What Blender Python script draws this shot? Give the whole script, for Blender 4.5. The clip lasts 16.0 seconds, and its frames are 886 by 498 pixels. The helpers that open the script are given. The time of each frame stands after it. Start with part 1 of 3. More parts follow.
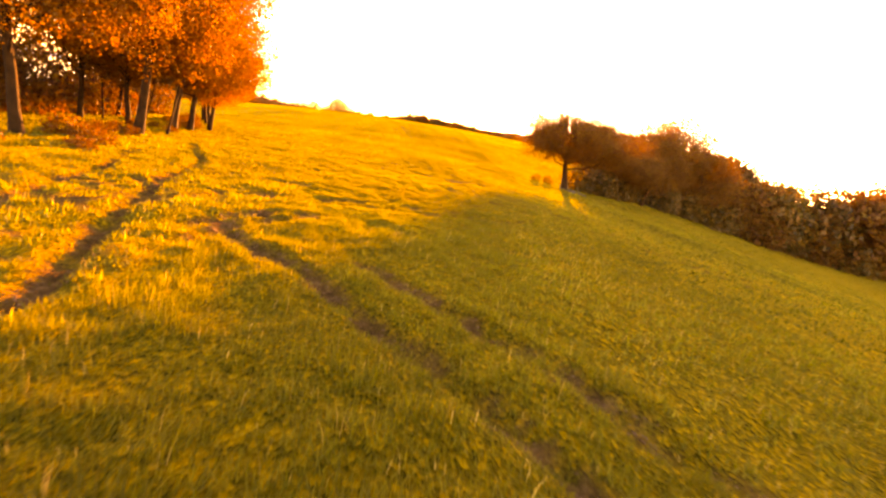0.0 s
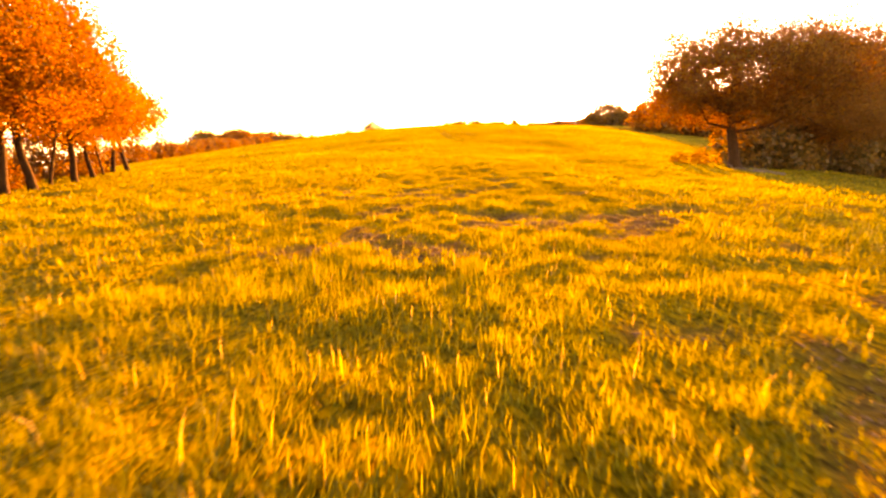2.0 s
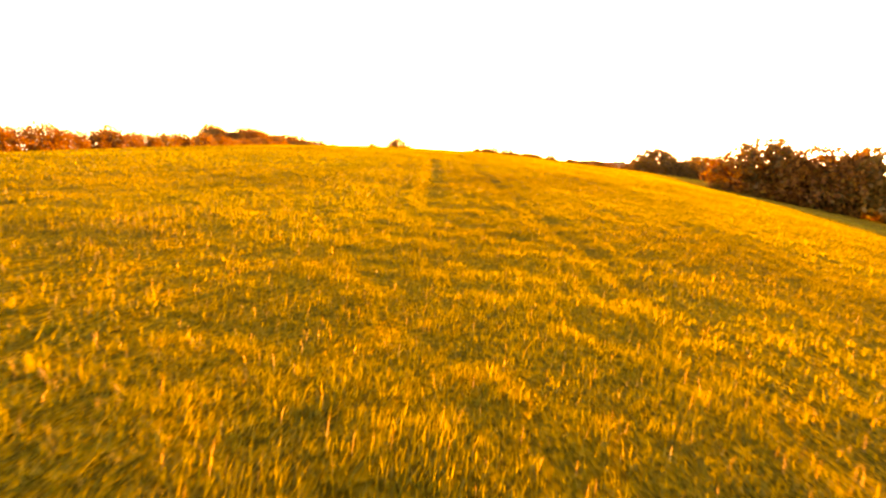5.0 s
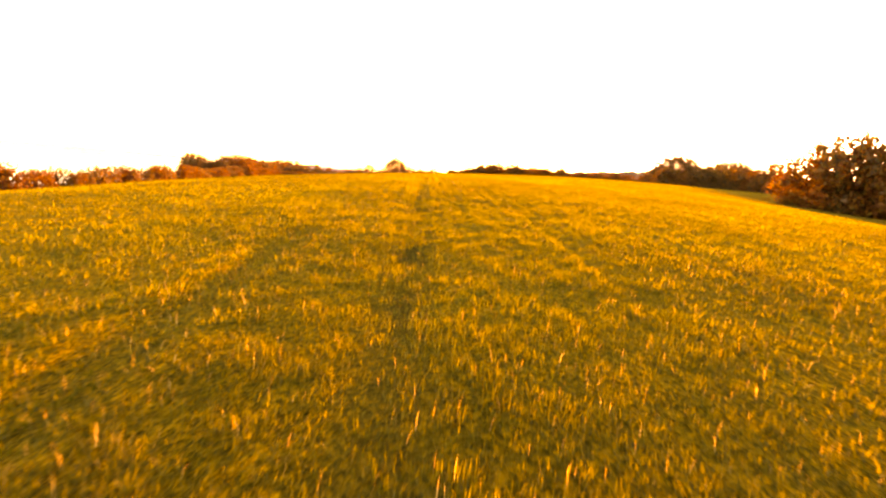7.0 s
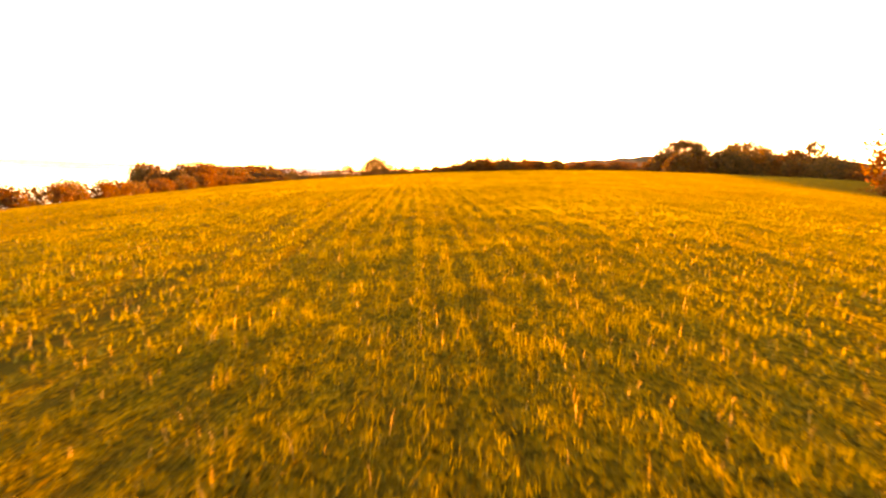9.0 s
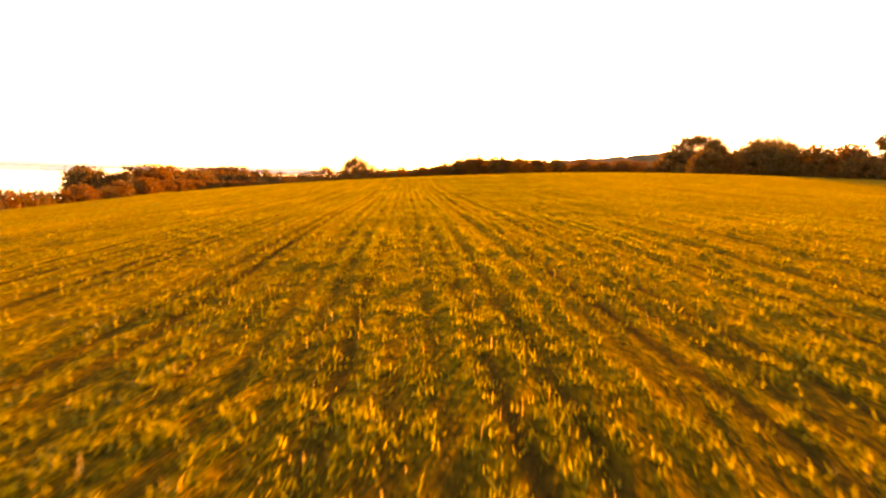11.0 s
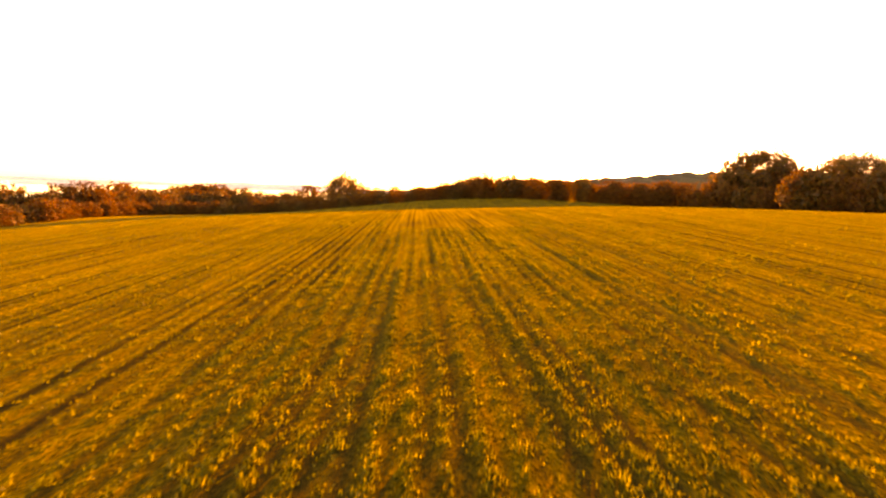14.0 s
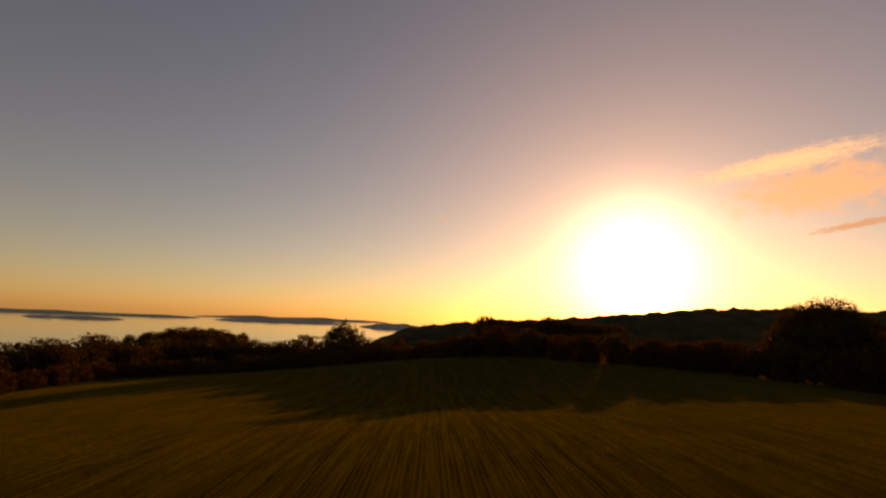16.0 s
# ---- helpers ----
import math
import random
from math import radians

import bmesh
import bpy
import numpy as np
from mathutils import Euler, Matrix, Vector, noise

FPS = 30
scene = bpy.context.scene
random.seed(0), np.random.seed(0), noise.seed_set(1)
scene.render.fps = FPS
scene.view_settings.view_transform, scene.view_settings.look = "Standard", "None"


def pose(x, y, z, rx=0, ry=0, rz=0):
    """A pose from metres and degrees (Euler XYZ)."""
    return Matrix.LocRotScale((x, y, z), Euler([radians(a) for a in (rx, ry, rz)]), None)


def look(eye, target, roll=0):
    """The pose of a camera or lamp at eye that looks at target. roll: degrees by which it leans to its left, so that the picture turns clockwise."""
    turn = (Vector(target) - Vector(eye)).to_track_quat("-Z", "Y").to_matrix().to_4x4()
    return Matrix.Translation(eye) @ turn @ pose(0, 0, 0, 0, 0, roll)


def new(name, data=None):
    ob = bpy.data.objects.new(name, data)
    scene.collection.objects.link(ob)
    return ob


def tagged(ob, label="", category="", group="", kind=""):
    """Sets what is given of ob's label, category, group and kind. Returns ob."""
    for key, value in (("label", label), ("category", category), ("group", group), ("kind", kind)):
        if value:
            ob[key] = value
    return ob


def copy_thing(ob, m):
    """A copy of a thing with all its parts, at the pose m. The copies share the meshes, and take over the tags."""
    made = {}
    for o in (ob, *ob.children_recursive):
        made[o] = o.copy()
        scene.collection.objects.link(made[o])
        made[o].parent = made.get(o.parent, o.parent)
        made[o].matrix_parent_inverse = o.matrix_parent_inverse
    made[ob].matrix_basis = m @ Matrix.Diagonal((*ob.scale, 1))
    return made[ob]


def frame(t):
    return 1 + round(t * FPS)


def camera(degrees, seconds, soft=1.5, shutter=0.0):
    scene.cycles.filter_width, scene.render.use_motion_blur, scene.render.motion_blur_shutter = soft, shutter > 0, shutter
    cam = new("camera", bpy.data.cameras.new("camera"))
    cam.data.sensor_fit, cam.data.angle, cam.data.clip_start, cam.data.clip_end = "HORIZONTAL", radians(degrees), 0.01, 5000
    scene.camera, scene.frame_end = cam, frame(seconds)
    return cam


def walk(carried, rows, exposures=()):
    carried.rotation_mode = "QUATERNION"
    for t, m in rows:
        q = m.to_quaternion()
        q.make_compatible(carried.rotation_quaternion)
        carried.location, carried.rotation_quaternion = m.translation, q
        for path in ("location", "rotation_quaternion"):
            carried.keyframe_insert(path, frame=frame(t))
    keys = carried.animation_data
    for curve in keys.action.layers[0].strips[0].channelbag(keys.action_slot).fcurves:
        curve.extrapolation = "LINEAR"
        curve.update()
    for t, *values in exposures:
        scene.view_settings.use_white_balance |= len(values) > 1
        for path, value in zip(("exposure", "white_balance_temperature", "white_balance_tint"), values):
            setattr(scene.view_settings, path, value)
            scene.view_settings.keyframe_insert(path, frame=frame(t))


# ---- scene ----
# ---------------------------------------------------------------- camera
cam = camera(86.0, 16.0, soft=2.4, shutter=0.09)
PATH = [
    (0, (-0.01, -0.00, 3.40), (1.850, 9.547, 1.087), 12.2),
    (0.5, (0.37, 5.41, 3.12), (1.720, 15.022, 0.715), 10.6),
    (1, (0.89, 10.75, 2.72), (1.552, 20.459, 0.420), 5.0),
    (1.5, (1.34, 15.78, 2.37), (1.975, 25.504, 0.145), 1.2),
    (2, (1.81, 20.80, 2.11), (2.433, 30.508, -0.194), 0.6),
    (2.5, (2.33, 25.88, 1.88), (2.984, 35.591, -0.435), 0.5),
    (3, (3.48, 31.25, 2.05), (4.170, 40.986, -0.142), 1.9),
    (5.5, (6.27, 58.95, 3.55), (6.418, 68.784, 1.717), 7.8),
    (6, (7.02, 65.28, 3.90), (7.171, 75.126, 2.131), 7.0),
    (6.5, (7.81, 71.77, 4.24), (7.812, 81.630, 2.575), 5.6),
    (7, (8.54, 78.23, 4.62), (8.505, 88.105, 3.073), 4.8),
    (7.5, (9.16, 84.59, 5.09), (9.091, 94.462, 3.493), 3.8),
    (8, (9.71, 90.97, 5.48), (9.712, 100.819, 3.778), 2.8),
    (8.5, (10.27, 97.48, 5.55), (10.299, 107.323, 3.817), 2.3),
    (9, (10.78, 104.19, 5.75), (10.896, 114.053, 4.123), 1.9),
    (9.5, (11.18, 110.94, 6.00), (11.380, 120.805, 4.376), 1.8),
    (10, (11.85, 117.71, 6.14), (12.134, 127.563, 4.459), 1.5),
    (12.5, (16.64, 154.51, 7.30), (16.803, 164.408, 5.880), 2.1),
    (13, (17.84, 161.25, 7.55), (17.933, 171.154, 6.201), 2.9),
    (13.5, (18.91, 167.87, 7.80), (18.959, 177.779, 6.470), 2.6),
    (14, (19.49, 174.36, 8.20), (19.521, 184.279, 6.923), 2.0),
    (14.5, (19.93, 180.77, 8.78), (19.956, 190.663, 7.335), 2.2),
    (15, (20.05, 187.00, 9.90), (20.062, 196.989, 9.435), 1.6),
    (15.5, (20.10, 192.30, 12.21), (20.037, 202.262, 13.079), 0.8),
    (16, (20.20, 197.00, 16.82), (19.887, 206.888, 18.278), 2.0),
]
EXPOSURES = [(0.0, 5.5, 60000, 75), (3.0, 5.48, 60000, 75), (7.0, 5.12, 60000, 75), (10.0, 4.76, 60000, 75), (12.5, 4.24, 60000, 75), (14.6, 4.46, 60000, 75), (15.0, 4.14, 55000, 72), (15.2, 2.5, 27000, 54), (15.5, 0.85, 19500, 48), (15.8, 0.28, 18500, 48), (16.0, 0.15, 18500, 48)]
walk(cam, [(t, look(eye, target, roll)) for t, eye, target, roll in PATH], EXPOSURES)

# ---------------------------------------------------------------- sun and sky
SUN_AZ, SUN_EL = radians(20.3), radians(6.4)
world = bpy.data.worlds.new("evening_sky")
scene.world = world
world.use_nodes = True
wn, wl = world.node_tree.nodes, world.node_tree.links
sky = wn.new("ShaderNodeTexSky")
sky.sky_type, sky.sun_disc = "NISHITA", False
sky.sun_elevation, sky.sun_rotation = SUN_EL, SUN_AZ
sky.air_density, sky.dust_density, sky.ozone_density = 1.0, 0.35, 3.0
wn["Background"].inputs[1].default_value = 0.12


def sky_patch(az, el, wide, high, tilt, scale, stretch, seed, edge):
    """A soft-edged, ragged bank of cloud round one direction of the sky: its cover, 0 to 1."""
    c = Vector((math.sin(az) * math.cos(el), math.cos(az) * math.cos(el), math.sin(el)))
    side = Vector((math.cos(az), -math.sin(az), 0))
    rise = side.cross(c)
    a, b = side * math.cos(tilt) + rise * math.sin(tilt), rise * math.cos(tilt) - side * math.sin(tilt)
    coord = wn.new("ShaderNodeTexCoord")

    def dot(v, k):
        d, s = wn.new("ShaderNodeVectorMath"), wn.new("ShaderNodeMath")
        d.operation, s.operation = "DOT_PRODUCT", "MULTIPLY"
        d.inputs[1].default_value, s.inputs[1].default_value = v, k
        wl.new(coord.outputs["Generated"], d.inputs[0]), wl.new(d.outputs["Value"], s.inputs[0])
        return s.outputs[0]

    flat = wn.new("ShaderNodeCombineXYZ")
    for k, v in enumerate((dot(a, 1 / wide), dot(b, 1 / high))):
        wl.new(v, flat.inputs[k])
    size = wn.new("ShaderNodeVectorMath")
    size.operation = "LENGTH"
    wl.new(flat.outputs[0], size.inputs[0])
    grain = wn.new("ShaderNodeTexNoise")
    grain.inputs["Scale"].default_value, grain.inputs["Detail"].default_value, grain.inputs["Roughness"].default_value = scale, 7.0, 0.6
    drift = wn.new("ShaderNodeVectorMath")
    drift.operation = "MULTIPLY_ADD"
    drift.inputs[1].default_value, drift.inputs[2].default_value = (stretch, 1, 1), (seed, seed * 0.7, 0)
    wl.new(flat.outputs[0], drift.inputs[0]), wl.new(drift.outputs[0], grain.inputs["Vector"])
    both, cover, ahead, only = wn.new("ShaderNodeMath"), wn.new("ShaderNodeMapRange"), wn.new("ShaderNodeMath"), wn.new("ShaderNodeMath")
    both.operation = "MULTIPLY_ADD"
    both.inputs[1].default_value = 1.5
    wl.new(grain.outputs[0], both.inputs[0]), wl.new(size.outputs["Value"], both.inputs[2])
    cover.inputs["From Min"].default_value, cover.inputs["From Max"].default_value = 1.45 + edge, 1.45 - edge
    cover.interpolation_type = "SMOOTHSTEP"
    wl.new(both.outputs[0], cover.inputs["Value"])
    ahead.operation, only.operation = "GREATER_THAN", "MULTIPLY"
    ahead.inputs[1].default_value = 0.3
    wl.new(dot(c, 1.0), ahead.inputs[0]), wl.new(ahead.outputs[0], only.inputs[0]), wl.new(cover.outputs[0], only.inputs[1])
    return only.outputs[0]


def over(fac, amount, below, colour):
    k, m = wn.new("ShaderNodeMath"), wn.new("ShaderNodeMix")
    k.operation, m.data_type = "MULTIPLY", "RGBA"
    k.inputs[1].default_value, m.inputs[7].default_value = amount, (*colour, 1)
    wl.new(fac, k.inputs[0]), wl.new(k.outputs[0], m.inputs[0]), wl.new(below, m.inputs[6])
    return m.outputs[2]


# a bank of evening cloud to the right of the sun, with a lit upper edge and a darker bar under it
clouded = over(sky_patch(radians(37.5), radians(13.6), 0.15, 0.046, radians(3), 2.4, 2.4, 3.0, 0.45), 0.8, sky.outputs[0], (5.7, 4.1, 2.5))
clouded = over(sky_patch(radians(34.5), radians(16.4), 0.15, 0.02, radians(6), 3.4, 3.0, 9.0, 0.5), 0.8, clouded, (7.2, 5.8, 3.9))
clouded = over(sky_patch(radians(40.2), radians(9.9), 0.085, 0.007, radians(9), 1.6, 4.0, 5.0, 0.3), 0.7, clouded, (3.8, 2.3, 1.2))
clouded = over(sky_patch(radians(-1.9), radians(12.0), 0.022, 0.0022, radians(-46), 1.2, 1.0, 2.0, 0.4), 0.6, clouded, (4.4, 3.6, 2.8))  # scrap of vapour trail
clouded = over(sky_patch(radians(-12.1), radians(11.4), 0.012, 0.002, radians(-30), 1.2, 1.0, 4.0, 0.4), 0.35, clouded, (4.2, 3.4, 2.7))

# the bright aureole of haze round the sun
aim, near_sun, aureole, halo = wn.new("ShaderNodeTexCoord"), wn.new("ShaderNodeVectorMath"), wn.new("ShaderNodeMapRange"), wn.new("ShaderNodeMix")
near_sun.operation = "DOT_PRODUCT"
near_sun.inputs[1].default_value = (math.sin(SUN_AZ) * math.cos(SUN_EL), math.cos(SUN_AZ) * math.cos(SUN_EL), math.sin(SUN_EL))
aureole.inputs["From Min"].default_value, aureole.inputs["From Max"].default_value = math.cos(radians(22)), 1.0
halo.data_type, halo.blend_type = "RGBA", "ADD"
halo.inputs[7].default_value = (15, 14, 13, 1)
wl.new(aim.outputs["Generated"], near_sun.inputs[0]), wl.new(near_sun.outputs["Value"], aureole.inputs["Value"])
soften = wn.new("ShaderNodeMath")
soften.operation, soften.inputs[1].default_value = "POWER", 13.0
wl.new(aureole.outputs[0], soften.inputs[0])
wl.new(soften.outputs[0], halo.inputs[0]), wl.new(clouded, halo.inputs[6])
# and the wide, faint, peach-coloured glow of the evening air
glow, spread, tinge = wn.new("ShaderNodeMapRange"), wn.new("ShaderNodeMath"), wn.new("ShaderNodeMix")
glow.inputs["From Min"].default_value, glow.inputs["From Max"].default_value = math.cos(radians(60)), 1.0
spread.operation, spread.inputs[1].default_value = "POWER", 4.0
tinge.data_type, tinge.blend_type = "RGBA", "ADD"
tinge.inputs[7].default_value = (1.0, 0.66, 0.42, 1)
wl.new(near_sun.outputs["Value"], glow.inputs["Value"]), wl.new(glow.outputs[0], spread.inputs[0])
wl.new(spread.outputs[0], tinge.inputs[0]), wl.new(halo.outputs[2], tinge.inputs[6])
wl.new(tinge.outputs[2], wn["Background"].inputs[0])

lamp = bpy.data.lights.new("sun", "SUN")
lamp.energy, lamp.angle, lamp.color = 2.9, radians(0.6), (1.0, 0.65, 0.21)
sun = new("sun", lamp)
sun.matrix_world = look((0, 0, 60), Vector((0, 0, 60)) - Vector((math.sin(SUN_AZ) * math.cos(SUN_EL), math.cos(SUN_AZ) * math.cos(SUN_EL), math.sin(SUN_EL))))


# ---------------------------------------------------------------- materials
def material(name):
    m = bpy.data.materials.new(name)
    m.use_nodes = True
    n, l = m.node_tree.nodes, m.node_tree.links
    n.clear()
    return m, n, l, n.new("ShaderNodeOutputMaterial")


def ramp(n, l, source, stops):
    r = n.new("ShaderNodeValToRGB")
    while len(r.color_ramp.elements) < len(stops):
        r.color_ramp.elements.new(0.5)
    for e, (p, c) in zip(r.color_ramp.elements, stops):
        e.position, e.color = p, (*c, 1)
    l.new(source, r.inputs[0])
    return r.outputs[0]


def noise_tex(n, l, scale, detail=4.0, rough=0.55, vector=None):
    t = n.new("ShaderNodeTexNoise")
    t.inputs["Scale"].default_value, t.inputs["Detail"].default_value, t.inputs["Roughness"].default_value = scale, detail, rough
    if vector:
        l.new(vector, t.inputs["Vector"])
    return t.outputs[0]


def mixed(n, l, fac, a, b, mode="MIX"):
    m = n.new("ShaderNodeMix")
    m.data_type, m.blend_type = "RGBA", mode
    for k, v in ((0, fac), (6, a), (7, b)):
        if isinstance(v, (int, float)):
            m.inputs[k].default_value = v
        elif isinstance(v, tuple):
            m.inputs[k].default_value = (*v, 1)
        else:
            l.new(v, m.inputs[k])
    return m.outputs[2]


def leafy(name, stops, through_light=0.5, gloss=0.01, patch=0.05):
    """Thin leaves or blades: diffuse and translucent, each blade or leaf of its own tint, with large patches."""
    m, n, l, out = material(name)
    geo = n.new("ShaderNodeNewGeometry")
    col = ramp(n, l, geo.outputs["Random Per Island"], stops)
    big = ramp(n, l, noise_tex(n, l, patch, 3.0, 0.6, geo.outputs["Position"]), [(0.3, (0.55, 0.53, 0.5)), (0.7, (1.35, 1.32, 1.25))])
    col = mixed(n, l, 1.0, col, big, "MULTIPLY")
    d, t, g = n.new("ShaderNodeBsdfDiffuse"), n.new("ShaderNodeBsdfTranslucent"), n.new("ShaderNodeBsdfGlossy")
    g.inputs["Roughness"].default_value = 0.5
    for b in (d, t):
        l.new(col, b.inputs["Color"])
    a, c = n.new("ShaderNodeMixShader"), n.new("ShaderNodeMixShader")
    a.inputs[0].default_value, c.inputs[0].default_value = through_light, gloss
    l.new(d.outputs[0], a.inputs[1]), l.new(t.outputs[0], a.inputs[2])
    l.new(a.outputs[0], c.inputs[1]), l.new(g.outputs[0], c.inputs[2])
    l.new(c.outputs[0], out.inputs[0])
    return m


def solid(name, stops, scale, rough=0.85, bump=0.4, bump_scale=None, distance=0.02):
    m, n, l, out = material(name)
    geo = n.new("ShaderNodeNewGeometry")
    p = n.new("ShaderNodeBsdfPrincipled")
    l.new(ramp(n, l, noise_tex(n, l, scale, 6.0, 0.6, geo.outputs["Position"]), stops), p.inputs["Base Color"])
    p.inputs["Roughness"].default_value, p.inputs["Specular IOR Level"].default_value = rough, 0.05
    b = n.new("ShaderNodeBump")
    b.inputs["Strength"].default_value, b.inputs["Distance"].default_value = bump, distance
    l.new(noise_tex(n, l, bump_scale or scale * 3, 5.0, 0.65, geo.outputs["Position"]), b.inputs["Height"])
    l.new(b.outputs[0], p.inputs["Normal"])
    l.new(p.outputs[0], out.inputs[0])
    return m


GRASS = leafy("grass_blades", [(0.0, (0.040, 0.044, 0.003)), (0.45, (0.066, 0.061, 0.004)), (0.8, (0.090, 0.078, 0.006)), (1.0, (0.12, 0.101, 0.012))], 0.48, 0.005, 0.12)
CROP = leafy("young_crop_leaves", [(0.0, (0.032, 0.035, 0.002)), (0.45, (0.055, 0.054, 0.003)), (0.8, (0.088, 0.078, 0.006)), (1.0, (0.15, 0.125, 0.014))], 0.48, 0.005, 0.3)
STRAW = leafy("dry_grass", [(0.0, (0.11, 0.07, 0.015)), (0.6, (0.20, 0.13, 0.03)), (1.0, (0.32, 0.22, 0.06))], 0.5, 0.01, 0.3)
AMBER = leafy("amber_leaves", [(0.0, (0.090, 0.029, 0.003)), (0.4, (0.125, 0.044, 0.005)), (0.75, (0.150, 0.060, 0.007)), (1.0, (0.115, 0.060, 0.008))], 0.42, 0.006, 0.9)
RUSSET = leafy("russet_leaves", [(0.0, (0.05, 0.017, 0.003)), (0.5, (0.085, 0.030, 0.004)), (0.85, (0.10, 0.045, 0.006)), (1.0, (0.06, 0.045, 0.008))], 0.36, 0.006, 0.8)
OLIVE = leafy("olive_leaves", [(0.0, (0.030, 0.024, 0.004)), (0.5, (0.065, 0.036, 0.005)), (1.0, (0.11, 0.050, 0.007))], 0.4, 0.01, 0.08)
BARK = solid("oak_bark", [(0.3, (0.011, 0.0048, 0.0014)), (0.6, (0.024, 0.0105, 0.0032)), (0.8, (0.042, 0.020, 0.007))], 4.0, 0.95, 0.9, 14.0, 0.03)
DEADWOOD = solid("bleached_wood", [(0.3, (0.035, 0.024, 0.015)), (0.7, (0.085, 0.064, 0.045))], 6.0, 0.8, 0.6)
# far islands: distance haze is painted in as a pale base colour
HAZE_PALED_ISLE = solid("far_shore_painted_haze", [(0.3, (0.34, 0.29, 0.22)), (0.7, (0.52, 0.45, 0.35))], 0.03, 0.95, 0.6, 0.12, 1.0)
SOIL = solid("dry_soil", [(0.3, (0.03, 0.015, 0.006)), (0.55, (0.07, 0.037, 0.016)), (0.8, (0.14, 0.08, 0.038))], 9.0, 0.95, 0.6, 40.0, 0.01)
WOODLAND = solid("far_woodland", [(0.3, (0.02, 0.02, 0.008)), (0.7, (0.07, 0.05, 0.016))], 0.03, 0.95, 1.0, 0.12, 3.0)

m, n, l, out = material("field_soil_and_sward")
geo = n.new("ShaderNodeNewGeometry")
soil_mask = n.new("ShaderNodeAttribute")
soil_mask.attribute_name = "soil"
sward = ramp(n, l, noise_tex(n, l, 7.0, 7.0, 0.75, geo.outputs["Position"]), [(0.25, (0.024, 0.0135, 0.001)), (0.5, (0.066, 0.0375, 0.0026)), (0.75, (0.13, 0.073, 0.006))])
sward = mixed(n, l, 1.0, sward, ramp(n, l, noise_tex(n, l, 0.05, 3.0, 0.6, geo.outputs["Position"]), [(0.3, (0.7, 0.75, 0.7)), (0.7, (1.2, 1.1, 1.0))]), "MULTIPLY")
cell = n.new("ShaderNodeTexVoronoi")
cell.inputs["Scale"].default_value, cell.inputs["Randomness"].default_value = 26.0, 1.0
shift, cell_tone = n.new("ShaderNodeVectorMath"), n.new("ShaderNodeSeparateXYZ")
shift.operation, shift.inputs[1].default_value = "MULTIPLY", (1.0, 0.55, 1.0)
l.new(geo.outputs["Position"], shift.inputs[0]), l.new(shift.outputs[0], cell.inputs["Vector"]), l.new(cell.outputs["Color"], cell_tone.inputs[0])
sward = mixed(n, l, 1.0, sward, ramp(n, l, cell_tone.outputs["X"], [(0.0, (0.25, 0.3, 0.25)), (0.55, (0.85, 0.9, 0.8)), (1.0, (2.1, 1.9, 1.5))]), "MULTIPLY")
soil = ramp(n, l, noise_tex(n, l, 5.0, 8.0, 0.7, geo.outputs["Position"]), [(0.3, (0.018, 0.008, 0.003)), (0.55, (0.046, 0.023, 0.008)), (0.8, (0.11, 0.06, 0.025))])
# between the sown rows the soil shows through
turned, drawn = n.new("ShaderNodeVectorRotate"), n.new("ShaderNodeVectorMath")
turned.rotation_type, turned.inputs["Angle"].default_value = "Z_AXIS", radians(-3.0)
drawn.operation, drawn.inputs[1].default_value = "MULTIPLY", (1 / 0.5, 1 / 14, 1)
l.new(geo.outputs["Position"], turned.inputs["Vector"]), l.new(turned.outputs[0], drawn.inputs[0])
gap = n.new("ShaderNodeMapRange")
gap.inputs["From Min"].default_value, gap.inputs["From Max"].default_value = 0.56, 0.40
l.new(noise_tex(n, l, 1.0, 3.0, 0.6, drawn.outputs[0]), gap.inputs["Value"])
along, wobble, phase, stripe, drill, both = n.new("ShaderNodeSeparateXYZ"), n.new("ShaderNodeMath"), n.new("ShaderNodeMath"), n.new("ShaderNodeMath"), n.new("ShaderNodeMapRange"), n.new("ShaderNodeMath")
wobble.operation, phase.operation, stripe.operation, both.operation = "MULTIPLY", "MULTIPLY_ADD", "COSINE", "MULTIPLY_ADD"
wobble.inputs[1].default_value, phase.inputs[1].default_value, both.inputs[1].default_value = 2.0, 2 * math.pi / 0.42, 0.45
l.new(turned.outputs[0], along.inputs[0]), l.new(noise_tex(n, l, 0.5, 4.0, 0.6, geo.outputs["Position"]), wobble.inputs[0])
l.new(along.outputs["X"], phase.inputs[0]), l.new(wobble.outputs[0], phase.inputs[2]), l.new(phase.outputs[0], stripe.inputs[0])
drill.inputs["From Min"].default_value, drill.inputs["From Max"].default_value, drill.inputs["To Max"].default_value = 0.8, -0.8, 0.55
l.new(stripe.outputs[0], drill.inputs["Value"])
# some rows are drilled deeper than others
uneven, depth, unlike = n.new("ShaderNodeVectorMath"), n.new("ShaderNodeMapRange"), n.new("ShaderNodeMath")
uneven.operation, uneven.inputs[1].default_value, unlike.operation = "MULTIPLY", (1 / 0.75, 1 / 45, 0), "MULTIPLY"
depth.inputs["From Min"].default_value, depth.inputs["From Max"].default_value, depth.inputs["To Min"].default_value, depth.inputs["To Max"].default_value = 0.35, 0.65, 0.2, 1.35
l.new(turned.outputs[0], uneven.inputs[0]), l.new(noise_tex(n, l, 1.0, 2.0, 0.5, uneven.outputs[0]), depth.inputs["Value"])
l.new(drill.outputs[0], unlike.inputs[0]), l.new(depth.outputs[0], unlike.inputs[1])
l.new(gap.outputs[0], both.inputs[0]), l.new(unlike.outputs[0], both.inputs[2])
